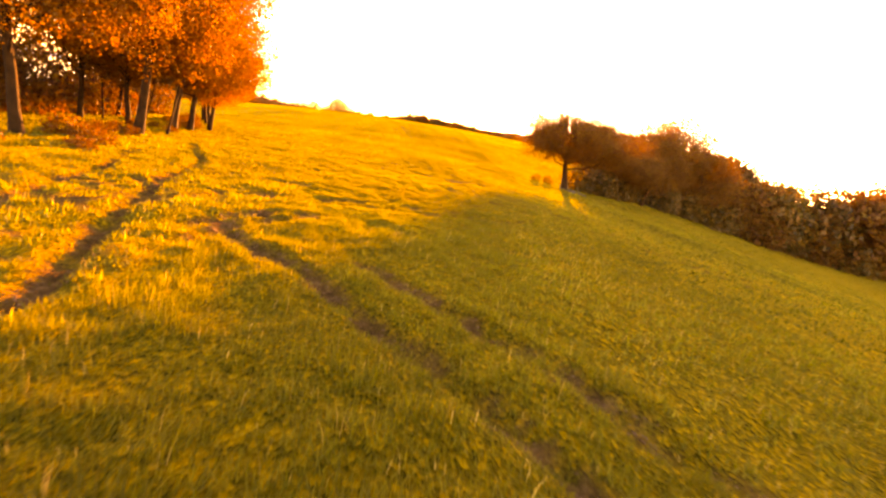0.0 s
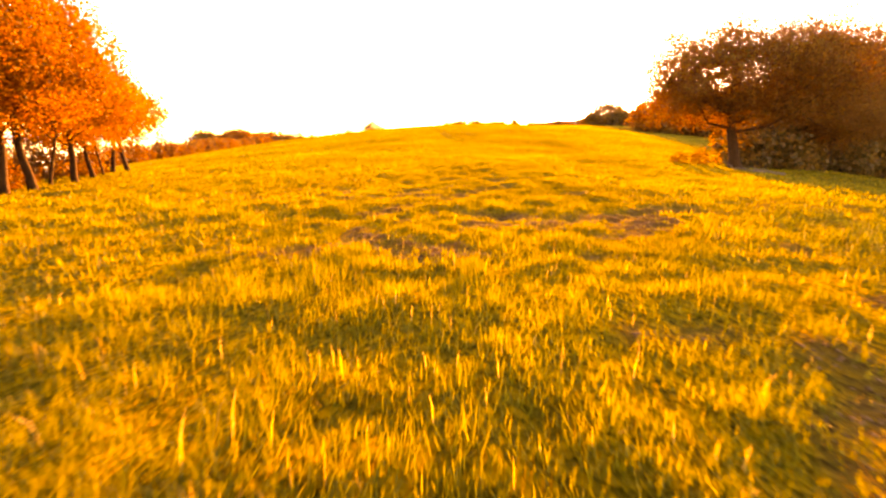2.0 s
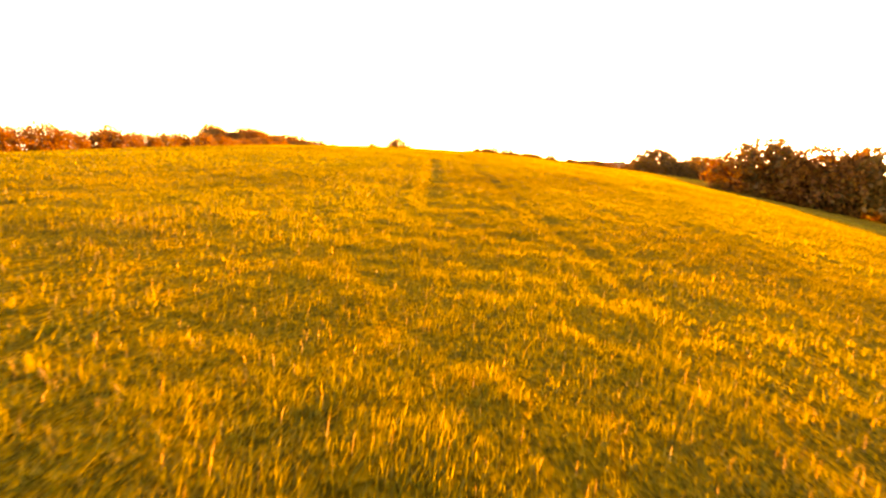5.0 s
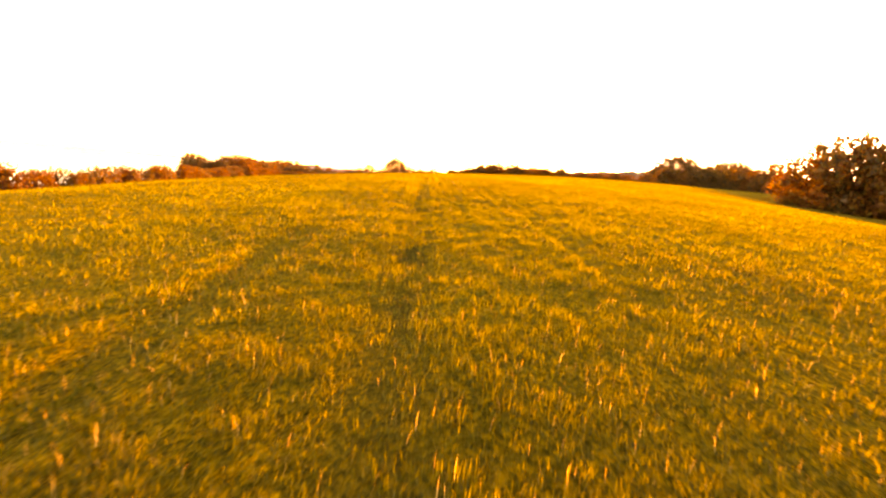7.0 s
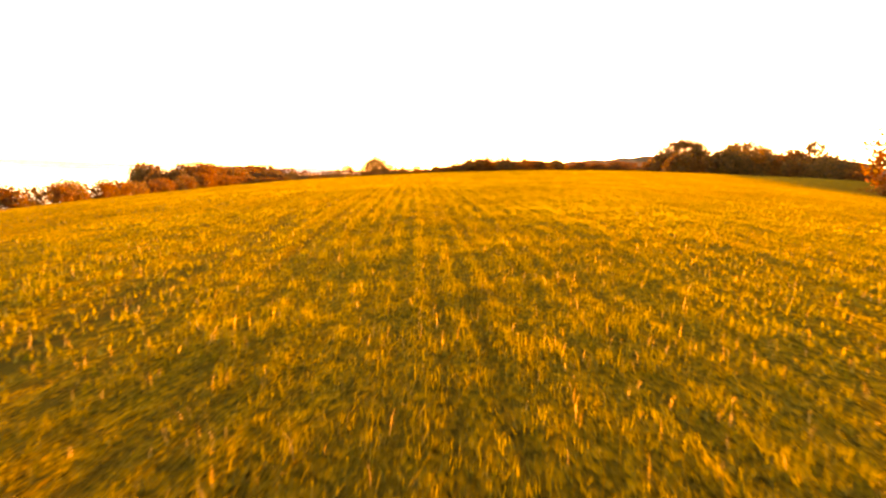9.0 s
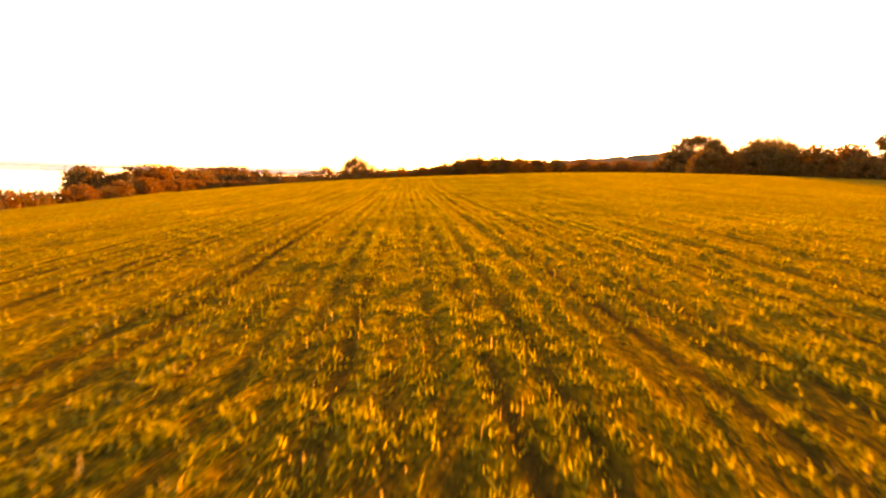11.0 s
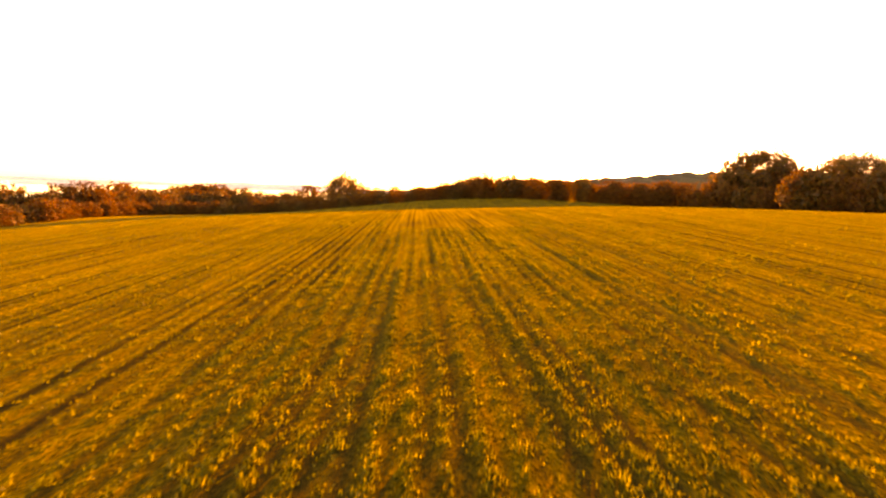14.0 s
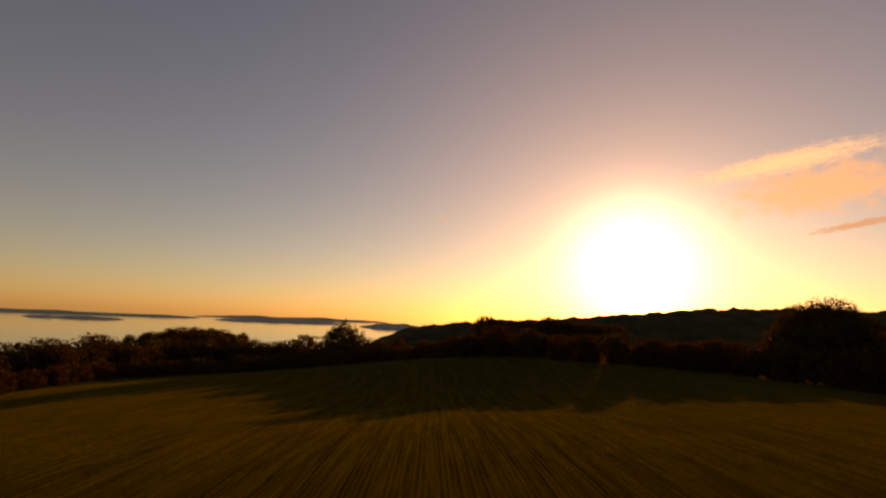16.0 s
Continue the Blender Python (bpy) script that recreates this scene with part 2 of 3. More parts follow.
place, sown, furrowed = n.new("ShaderNodeSeparateXYZ"), n.new("ShaderNodeMapRange"), n.new("ShaderNodeMath")
sown.inputs["From Min"].default_value, sown.inputs["From Max"].default_value, sown.inputs["To Max"].default_value = 85.0, 135.0, 0.92
furrowed.operation = "MULTIPLY"
l.new(geo.outputs["Position"], place.inputs[0]), l.new(place.outputs["Y"], sown.inputs["Value"])
l.new(both.outputs[0], furrowed.inputs[0]), l.new(sown.outputs[0], furrowed.inputs[1])
sward = mixed(n, l, furrowed.outputs[0], sward, (0.018, 0.012, 0.003))
tramline = n.new("ShaderNodeAttribute")
tramline.attribute_name = "tramline"
sward = mixed(n, l, tramline.outputs["Fac"], sward, (0.028, 0.022, 0.004))
p = n.new("ShaderNodeBsdfPrincipled")
l.new(mixed(n, l, soil_mask.outputs["Fac"], sward, soil), p.inputs["Base Color"])
bright, fuzz, open_soil = n.new("ShaderNodeMath"), n.new("ShaderNodeMath"), n.new("ShaderNodeMath")
bright.operation, fuzz.operation, open_soil.operation = "MAXIMUM", "MULTIPLY_ADD", "MAXIMUM"
fuzz.use_clamp = True
fuzz.inputs[1].default_value, fuzz.inputs[2].default_value = -0.1, 0.105
l.new(tramline.outputs["Fac"], bright.inputs[0]), l.new(soil_mask.outputs["Fac"], bright.inputs[1])
l.new(bright.outputs[0], open_soil.inputs[0]), l.new(furrowed.outputs[0], open_soil.inputs[1]), l.new(open_soil.outputs[0], fuzz.inputs[0]), l.new(fuzz.outputs[0], p.inputs["Sheen Weight"])
p.inputs["Roughness"].default_value, p.inputs["Specular IOR Level"].default_value = 0.95, 0.0
p.inputs["Sheen Weight"].default_value, p.inputs["Sheen Roughness"].default_value, p.inputs["Sheen Tint"].default_value = 0.105, 0.3, (0.85, 0.7, 0.12, 1)
b, crumb = n.new("ShaderNodeBump"), n.new("ShaderNodeBump")
b.inputs["Strength"].default_value, b.inputs["Distance"].default_value = 0.9, 0.08
crumb.inputs["Strength"].default_value, crumb.inputs["Distance"].default_value = 0.8, 0.03
l.new(noise_tex(n, l, 6.0, 8.0, 0.7, geo.outputs["Position"]), b.inputs["Height"])
l.new(cell.outputs["Distance"], crumb.inputs["Height"]), l.new(b.outputs[0], crumb.inputs["Normal"])
l.new(crumb.outputs[0], p.inputs["Normal"])
l.new(p.outputs[0], out.inputs[0])
FIELD = m

m, n, l, out = material("calm_sea_water")
p = n.new("ShaderNodeBsdfPrincipled")
p.inputs["Base Color"].default_value, p.inputs["Roughness"].default_value = (0.03, 0.045, 0.06, 1), 0.06
b = n.new("ShaderNodeBump")
b.inputs["Strength"].default_value, b.inputs["Distance"].default_value = 0.08, 0.3
geo = n.new("ShaderNodeNewGeometry")
l.new(noise_tex(n, l, 0.4, 4.0, 0.6, geo.outputs["Position"]), b.inputs["Height"])
l.new(b.outputs[0], p.inputs["Normal"])
l.new(p.outputs[0], out.inputs[0])
WATER = m


# ---------------------------------------------------------------- the lie of the land
def hashed(i, j, seed):
    v = np.sin(i * 127.1 + j * 311.7 + seed * 74.7) * 43758.5453
    return v - np.floor(v)


def wave(x, y, size, seed):
    """Smooth random relief from 0 to 1, with bumps of about that size in metres."""
    u, v = np.asarray(x, float) / size, np.asarray(y, float) / size
    i, j = np.floor(u), np.floor(v)
    a, b = u - i, v - j
    a, b = a * a * (3 - 2 * a), b * b * (3 - 2 * b)
    return (hashed(i, j, seed) * (1 - a) + hashed(i + 1, j, seed) * a) * (1 - b) + (hashed(i, j + 1, seed) * (1 - a) + hashed(i + 1, j + 1, seed) * a) * b


# heights of broad round swells, 60 m apart across and 62.5 m along the field
SWELLS = np.array([
    (0.1, -2.9, 0.6, 4.8, -1.1, -1.9, -2.5),
    (2.7, -2.5, 3.8, 7.1, -8.1, 0.3, -1.0),
    (2.5, -7.2, -5.0, 5.2, -8.2, 4.5, 3.5),
    (2.8, 0.3, 2.6, 12.4, 0.7, -1.9, -1.0),
    (-1.9, -1.5, -3.9, -5.0, -0.5, 2.6, 0.7),
    (-5.6, 0.7, 8.6, 10.4, 7.8, 4.9, 2.5),
    (-3.4, 7.7, -6.8, -12.8, -1.5, -3.1, -0.8),
    (-4.2, 1.9, 0.6, 8.3, 10.9, 1.4, 1.4),
    (-1.9, -4.1, -3.0, 0.4, -2.6, -2.8, 1.0),
])


RISES = [(-74, 262, 36, 45, -2.3), (8, 362, 75, 62, 4.0), (86, 244, 32, 26, -1.3), (95, 625, 130, 70, 9.0), (-232, 582, 72, 66, 39)]  # x, y, half widths, height


def land(x, y):
    """The height of the ground without its small relief."""
    x, y = np.asarray(x, float), np.asarray(y, float)
    z = np.full(np.broadcast(x, y).shape, -6.0)
    for j, row in enumerate(SWELLS):
        fy = np.exp(-((y - (-60 + 62.5 * j)) ** 2) / 7688.0)
        for i, a in enumerate(row):
            z = z + a * fy * np.exp(-((x - (-160 + 60 * i)) ** 2) / 7688.0)
    for bx, by, wx, wy, rise in RISES:
        z = z + rise * np.exp(-(((x - bx) / wx) ** 2) - ((y - by) / wy) ** 2)
    west = np.clip((-72 - x) / 70, 0, 1) * np.clip((290 - y) / 60, 0, 1)
    z = z - 9 * west * west * (3 - 2 * west)
    behind = np.clip((-104 - x) / 150, 0, 1)
    z = z - 40 * behind * behind * (3 - 2 * behind)
    away = np.clip((np.hypot(x - 20, y - 160) - 330) / 420, 0, 1)
    z = z - 30 * away * away * (3 - 2 * away) * np.clip((y + 200) / 400, 0, 1)
    return z


ROW = (math.cos(radians(3.0)), math.sin(radians(3.0)))


def across(x, y):
    return x * ROW[0] + y * ROW[1]


def near_line(x, y, points):
    """Distance from (x, y) to a polyline."""
    best = np.full(np.broadcast(x, y).shape, 1e9)
    for (ax, ay), (bx, by) in zip(points, points[1:]):
        dx, dy = bx - ax, by - ay
        k = np.clip(((x - ax) * dx + (y - ay) * dy) / (dx * dx + dy * dy), 0, 1)
        best = np.minimum(best, np.hypot(x - ax - k * dx, y - ay - k * dy))
    return best


RUTS = [  # tyre ruts: centre line, half width, depth, bareness
    ([(-3.2, 2.0), (-3.0, 5.0), (-3.7, 7.5), (-4.6, 12.0), (-5.6, 18.0), (-8.0, 24.0)], 0.15, 0.13, 1.00),
    ([(-5.0, 4.0), (-5.4, 8.0), (-6.3, 13.0), (-8.2, 19.0)], 0.14, 0.12, 1.00),
    ([(2.6, 1.0), (1.9, 2.9), (0.6, 5.0), (-0.6, 6.8), (-1.9, 8.1), (-2.8, 9.6)], 0.20, 0.12, 1.00),
    ([(3.6, 2.2), (2.6, 4.4), (1.4, 6.2), (0.2, 7.8)], 0.20, 0.07, 1.00),
    ([(-6.0, 10.6), (-1.3, 13.0), (0.3, 13.8), (1.5, 14.4), (3.1, 15.1), (5.2, 16.5), (7.0, 18.2)], 0.13, 0.15, 1.00),
    ([(-6.0, 11.5), (-1.5, 13.5), (-0.1, 14.3), (1.6, 15.1), (3.4, 16.2)], 0.15, 0.15, 1.00),
    ([(-2.6, 7.6), (-2.1, 9.3), (-1.6, 10.1), (-0.9, 11.0)], 0.16, 0.12, 1.00),
    ([(-2.9, 8.6), (-2.4, 9.8), (-1.8, 10.7), (-0.7, 11.5)], 0.16, 0.12, 1.00),
    ([(-4.2, 9.4), (-3.5, 10.9), (-3.1, 12.2), (-1.5, 13.5)], 0.14, 0.12, 1.00),
    ([(-4.9, 11.4), (-4.9, 13.4), (-4.4, 14.6), (-3.6, 15.8)], 0.14, 0.10, 1.00),
    ([(5.5, 21.5), (8.2, 20.4), (9.2, 19.3), (10.5, 17.8), (12.1, 15.8), (14.4, 13.0)], 0.14, 0.09, 0.9),
    ([(7.0, 22.6), (9.5, 21.4), (10.6, 20.2), (12.0, 18.6), (13.6, 16.6), (16.0, 14.0)], 0.14, 0.09, 0.8),
    ([(-8.0, 15.4), (-4.0, 15.6), (0.7, 16.4), (4.5, 18.8)], 0.20, 0.08, 1.00),
    ([(0.7, 28.4), (1.8, 30.1), (3.0, 31.6), (3.8, 33.2)], 0.40, 0.04, 0.80),
    ([(2.4, 29.3), (3.9, 28.8), (5.4, 29.0), (7.4, 30.2)], 0.40, 0.04, 0.80),
    ([(5.5, 68.0), (5.4, 76.0), (5.2, 82.0), (5.0, 90.0)], 0.36, 0.05, 0.1),
    ([(-40.0, 197.0), (-15.0, 201.6), (3.4, 205.2), (10.4, 206.1), (19.2, 208.0), (25.5, 211.0), (34.0, 221.5), (44.4, 229.5), (70.0, 246.0)], 0.16, 0.04, 0.3),
    ([(-40.0, 198.9), (-15.0, 203.5), (3.2, 207.1), (10.2, 208.0), (18.6, 209.9), (24.2, 212.6), (32.6, 223.0), (43.2, 231.0), (69.0, 247.6)], 0.16, 0.04, 0.3),
    ([(2.2, 212.4), (1.2, 211.0), (2.0, 209.3), (4.0, 208.8), (5.8, 209.7), (6.0, 211.3), (4.8, 212.6)], 0.14, 0.10, 0.85),
    ([(-2.4, 208.6), (-3.6, 207.3), (-3.0, 205.9), (-1.0, 205.4), (0.8, 206.0)], 0.14, 0.10, 0.85),
]
LANES = [-22.0, -19.6, -13.4, -11.2, -4.6, -2.6, 4.2, 6.3, 12.5, 16.2, 20.4, 22.4, 25.7, 27.7, 31.0, 34.2, 36.5, 38.6, 42.4, 46.0, 48.1]


def wear(x, y):
    """How far the sward is worn to bare soil (0 to 1), the depth of the ruts, and how sunk the sown lanes are."""
    x, y = np.asarray(x, float), np.asarray(y, float)
    bare, deep = np.zeros(x.shape), np.zeros(x.shape)
    ragged = 0.45 + 0.6 * wave(x, y, 0.7, 5) + 0.5 * wave(x, y, 0.22, 9)
    for line, half, depth, worn in RUTS:
        px, py = [p[0] for p in line], [p[1] for p in line]
        k = (x > min(px) - 2) & (x < max(px) + 2) & (y > min(py) - 2) & (y < max(py) + 2)
        if k.any():
            d = near_line(x[k], y[k], line) / half / ragged[k]
            bare[k] = np.maximum(bare[k], worn * np.clip(1.6 - d, 0, 1) * np.clip(3.2 * (0.55 * wave(x[k], y[k], 0.4, 6) + 0.45 * wave(x[k], y[k], 0.16, 7)) - 0.75, 0, 1))
            deep[k] = np.maximum(deep[k], depth * np.exp(-d * d)) - 0.4 * depth * np.exp(-((d - 1.9) ** 2) * 3)
    skim = np.exp(-(((y - 30.5) / 7.5) ** 2) - ((x - 4.5) / 6) ** 2)
    patches = np.clip((wave(x, y, 1.9, 11) * 0.5 + wave(x, y, 0.55, 12) * 0.5 - 0.64 + 0.15 * skim) * 7, 0, 0.95) * np.clip(0.45 + 0.9 * wave(x, y, 0.2, 15), 0, 1) * np.exp(-(((y - 29) / 11) ** 2) - ((x - 4) / 9) ** 2)
    trodden = np.clip((wave(x, y, 0.8, 13) * 0.45 + wave(x, y, 0.3, 14) * 0.55 - 0.5) * 6, 0, 0.9) * np.exp(-(((x + 4.6) / 1.9) ** 2) - ((y - 8.5) / 4.5) ** 2)
    patches = np.maximum(patches, trodden)
    bare = np.maximum(bare, patches)
    s = across(x, y) + 0.35 * (wave(x * 0, y, 19, 3) - 0.5)
    lane = np.zeros(x.shape)
    for c in LANES:
        # the swath last driven is broad and plain; the others come and go
        driven = c == 12.5
        faint = np.clip(1 - (y - 108) / 25, 0.1, 1) if driven else (0.25 + 0.4 * wave(x * 0 + c, y, 17, 22)) * np.clip((y - 75) / 60, 0.25, 1) * (0.25 if c < 27 else 1.0)
        lane = np.maximum(lane, faint * np.exp(-(((s - c) / (0.42 if driven else 0.24)) ** 2)))
    lane = lane * np.clip((y - 52) / 15, 0, 1) * np.clip(1.8 - y / 130, 0.75, 1) * (0.3 + 0.9 * wave(x, y, 1.6, 21))
    return bare, deep, lane


def rows_of_sowing(x, y):
    """Uneven drilled rows: streaks of different width that thin out and come back along the field."""
    s = across(x, y) + 0.12 * (wave(x * 0, y, 7, 8) - 0.5)
    drill = 0.5 + 0.5 * np.cos(s * 2 * math.pi / 0.42)
    row = np.floor(s / 0.42 + 0.5)
    drill = drill * (0.25 + 0.95 * hashed(row, np.floor(y / 9 + 7 * hashed(row, row * 0, 3)), 4))
    patchy, broad = wave(s, y * 1.6 / 30, 1.6, 51), wave(s, y * 0.9 / 45, 0.9, 52)
    return np.clip(0.5 + (drill - 0.5) * (0.5 + 0.6 * patchy) + 0.45 * (broad - 0.5), 0, 1)


def surface(x, y):
    bare, deep, lane = wear(x, y)
    z = land(x, y)
    near = np.clip((330 - np.hypot(x - 10, y - 130)) / 80, 0, 1)
    lumps = 0.07 * (wave(x, y, 0.9, 1) - 0.5) + 0.08 * (wave(x, y, 0.34, 31) - 0.5) + 0.22 * (wave(x, y, 6.0, 4) - 0.5)
    furrow = 0.045 * rows_of_sowing(x, y) * np.clip((y - 60) / 40, 0, 1) * np.clip(2.2 - np.abs(x - path_x(y)) / 5, 0, 1)
    return z + near * (lumps * np.clip(1.8 - y / 45, 0.32, 1) * np.clip(2.2 - y / 90, 0.45, 1) + furrow + 0.10 * bare * (wave(x, y, 0.22, 41) - 0.5) - deep - 0.055 * lane * np.clip(1.7 - y / 150, 0.6, 1)), bare, lane


def path_x(y):
    return np.interp(y, [r[1][1] for r in PATH], [r[1][0] for r in PATH])


def mesh_of(name, verts, faces_flat, size, mat_slots, smooth=False):
    """A mesh from arrays of corners; every face has `size` corners."""
    me = bpy.data.meshes.new(name)
    count = len(faces_flat) // size
    me.vertices.add(len(verts))
    me.vertices.foreach_set("co", np.ascontiguousarray(verts, np.float32).ravel())
    me.loops.add(len(faces_flat))
    me.loops.foreach_set("vertex_index", np.ascontiguousarray(faces_flat, np.int32))
    me.polygons.add(count)
    me.polygons.foreach_set("loop_start", np.arange(0, len(faces_flat), size, dtype=np.int32))
    if smooth:
        me.polygons.foreach_set("use_smooth", np.ones(count, bool))
    for s in mat_slots:
        me.materials.append(s)
    me.update(calc_edges=True)
    return me


def grid_faces(rows, cols):
    i = np.arange(rows - 1)[:, None] * cols + np.arange(cols - 1)[None, :]
    return np.stack([i, i + 1, i + cols + 1, i + cols], -1).reshape(-1)


def steps(limits):
    out = []
    for a, b, d in limits:
        out.extend(np.arange(a, b, d))
    return np.array(out)


# the ground: one sheet, fine along the way and coarse far off
ys = np.r_[-400, -200, -100, -50, -25, steps([(-12, -1, 0.4), (-1, 22, 0.14), (22, 45, 0.15), (45, 130, 0.45), (130, 200, 0.4), (200, 232, 0.25), (232, 420, 2.5), (420, 900, 16)]), 900, 1200, 1800, 2600, 4900]
off = np.r_[-4900, -2600, -1500, -900, -600, steps([(-420, -130, 14), (-130, -40, 3), (-40, -12, 0.5), (-12, -8, 0.4), (-8, 8, 0.125), (8, 12, 0.4), (12, 40, 0.5), (40, 140, 3), (140, 420, 14)]), 420, 600, 900, 1500, 2600, 4900]
gx = path_x(ys)[:, None] * np.exp(-np.abs(off) / 200.0)[None, :] + off[None, :]
gy = np.broadcast_to(ys[:, None], gx.shape)
gz, bare, lane = surface(gx, gy)
me = mesh_of("ground", np.stack([gx, gy, gz], -1).reshape(-1, 3), grid_faces(*gx.shape), 4, [FIELD], True)
for mask, amount in (("soil", bare), ("tramline", lane)):
    me.attributes.new(mask, "FLOAT", "POINT").data.foreach_set("value", np.clip(amount, 0, 1).astype(np.float32).ravel())
tagged(new("ground", me), "rolling grass field with rutted soil and sown rows", "field", kind="structure")

# sea in the distance
wx, wy = np.meshgrid(np.linspace(-4950, 4950, 12), np.linspace(-400, 4950, 10))
tagged(new("water", mesh_of("water", np.stack([wx, wy, np.full(wx.shape, -31.0)], -1).reshape(-1, 3), grid_faces(*wx.shape), 4, [WATER])), "calm pale sea inlet catching the evening sky", "sea", kind="structure")


# ---------------------------------------------------------------- grass
def blades(name, x, y, height, width, mat, label, bend=0.5, joints=2, seed=1):
    rng = np.random.default_rng(seed)
    k = len(x)
    z = surface(x, y)[0] - 0.01
    turn, lean = rng.uniform(0, 2 * math.pi, k), rng.uniform(0.05, bend, k)
    side = np.stack([np.cos(turn), np.sin(turn), np.zeros(k)], -1) * (width / 2)[:, None]
    tip_turn = turn + math.pi / 2 + rng.normal(0, 0.5, k)
    over = np.stack([np.cos(tip_turn), np.sin(tip_turn), np.zeros(k)], -1)
    base = np.stack([x, y, z], -1)
    up = np.array([0, 0, 1.0])
    tip = base + up * (height * np.cos(lean))[:, None] + over * (height * np.sin(lean))[:, None]
    if joints == 1:
        v = np.stack([base - side, base + side, tip], 1).reshape(-1, 3)
        f = np.arange(3 * k)
    else:
        mid = base + up * (height * 0.58)[:, None] + over * (height * np.sin(lean) * 0.3)[:, None]
        v = np.stack([base - side, base + side, mid - side * 0.8, mid + side * 0.8, tip], 1).reshape(-1, 3)
        o = 5 * np.arange(k)[:, None]
        f = (o + np.array([0, 1, 3, 0, 3, 2, 2, 3, 4])[None, :]).reshape(-1)
    return tagged(new(name, mesh_of(name, v, f, 3, [mat])), label, "grass", kind="stuff")


def scatter(seed, per_m2, y0, y1, near, far, keep):
    """Random places between two distances from the camera's line, thinned by keep(x, y)."""
    rng = np.random.default_rng(seed)
    k = int(per_m2 * (y1 - y0) * 2 * (far - near))
    y = rng.uniform(y0, y1, k)
    o = rng.uniform(near, far, k) * np.where(rng.random(k) < 0.5, -1, 1)
    x = path_x(y) + o
    chance = keep(x, y)
    ok = rng.random(k) < chance
    return x[ok], y[ok], rng


def sward_cover(x, y):
    bare, deep, lane = wear(x, y)
    clump = np.clip(wave(x, y, 0.34, 31) * 0.5 + wave(x, y, 0.17, 34) * 0.7 + wave(x, y, 1.6, 32) * 0.4 - 0.4, 0, 1)
    sown = np.clip((y - 90) / 50, 0, 1)
    rows = 1 - sown * 0.95 * (1 - rows_of_sowing(x, y))
    return np.clip((0.5 + 0.62 * clump) * rows * (1 - 0.95 * bare) * (1 - 0.55 * np.clip(lane, 0, 1)), 0, 1)


def sward_height(x, y, rng):
    tall = 0.045 + 0.06 * wave(x, y, 0.34, 31) ** 1.5 + 0.05 * wave(x, y, 0.17, 34) + 0.05 * wave(x, y, 1.1, 33) ** 2
    low = 1 - 0.34 * np.clip((y - 95) / 55, 0, 1)
    return tall * low * (1 - 0.6 * wear(x, y)[0]) * rng.uniform(0.6, 1.3, len(x))


def tufts(x, y, rng, each, spread):
    """Several blades round each place."""
    return np.repeat(x, each) + rng.normal(0, spread, len(x) * each), np.repeat(y, each) + rng.normal(0, spread, len(y) * each)


LABEL = "tussocky golden green pasture grass lit from behind"
LABEL_CROP = "short green crop sown in rows and lit from behind"
for seed, (dens, y0, y1, a, b, w, each, spread, joints) in enumerate([
        (330, -2, 50, 0, 3.0, 0.0095, 6, 0.04, 1), (230, 50, 130, 0, 3.0, 0.012, 5, 0.06, 1), (115, 130, 205, 0, 4.5, 0.023, 7, 0.04, 1),
        (80, -2, 140, 3.0, 9, 0.026, 4, 0.07, 1), (50, 140, 225, 4.5, 13, 0.034, 5, 0.045, 1), (13, -2, 140, 9, 28, 0.066, 4, 0.13, 1), (20, 140, 240, 13, 32, 0.05, 4, 0.10, 1),
        (3.6, -10, 300, 28, 62, 0.11, 3, 0.2, 1), (1.5, 40, 390, 62, 110, 0.14, 3, 0.3, 1), (6, 236, 385, 0, 62, 0.17, 3, 0.2, 1)]):
    x, y, rng = scatter(100 + seed, dens, y0, y1, a, b, sward_cover)
    x, y = tufts(x, y, rng, each, spread)
    blades("grass", x, y, sward_height(x, y, rng), w * rng.uniform(0.6, 1.4, len(x)), CROP if y0 >= 130 else GRASS, LABEL_CROP if y0 >= 130 else LABEL, 1.05, joints, 200 + seed)
x, y, rng = scatter(150, 30, -2, 150, 0, 7, lambda x, y: sward_cover(x, y) * 0.6)
blades("dry_grass", x, y, sward_height(x, y, rng) * 1.45, 0.006 * rng.uniform(0.7, 1.4, len(x)), STRAW, "thin straw-coloured seed stalks among the grass", 0.5, 2, 260)


# crumbs and clods of soil where the sward is worn through
x, y, rng = scatter(170, 700, 0, 44, 0, 3.6, lambda x, y: np.clip(wear(x, y)[0] * 1.6 - 0.5, 0, 1))
size = 0.007 + 0.016 * rng.random(len(x)) ** 2
ball = np.array([(0, 0, 1), (0.9, 0, 0.3), (0.28, 0.86, 0.3), (-0.73, 0.53, 0.3), (-0.73, -0.53, 0.3), (0.28, -0.86, 0.3), (0, 0, -0.6)])
v = np.stack([x, y, surface(x, y)[0] - 0.25 * size], -1)[:, None, :] + ball[None] * rng.uniform(0.6, 1.35, (len(x), 7, 3)) * size[:, None, None]
f = np.array([(0, 1, 2), (0, 2, 3), (0, 3, 4), (0, 4, 5), (0, 5, 1), (6, 2, 1), (6, 3, 2), (6, 4, 3), (6, 5, 4), (6, 1, 5)]).ravel()
f = (7 * np.arange(len(x))[:, None] + f[None, :]).reshape(-1)
tagged(new("soil_clods", mesh_of("soil_clods", v.reshape(-1, 3), f, 3, [SOIL])), "loose brown crumbs and clods of dry soil", "soil", kind="stuff")


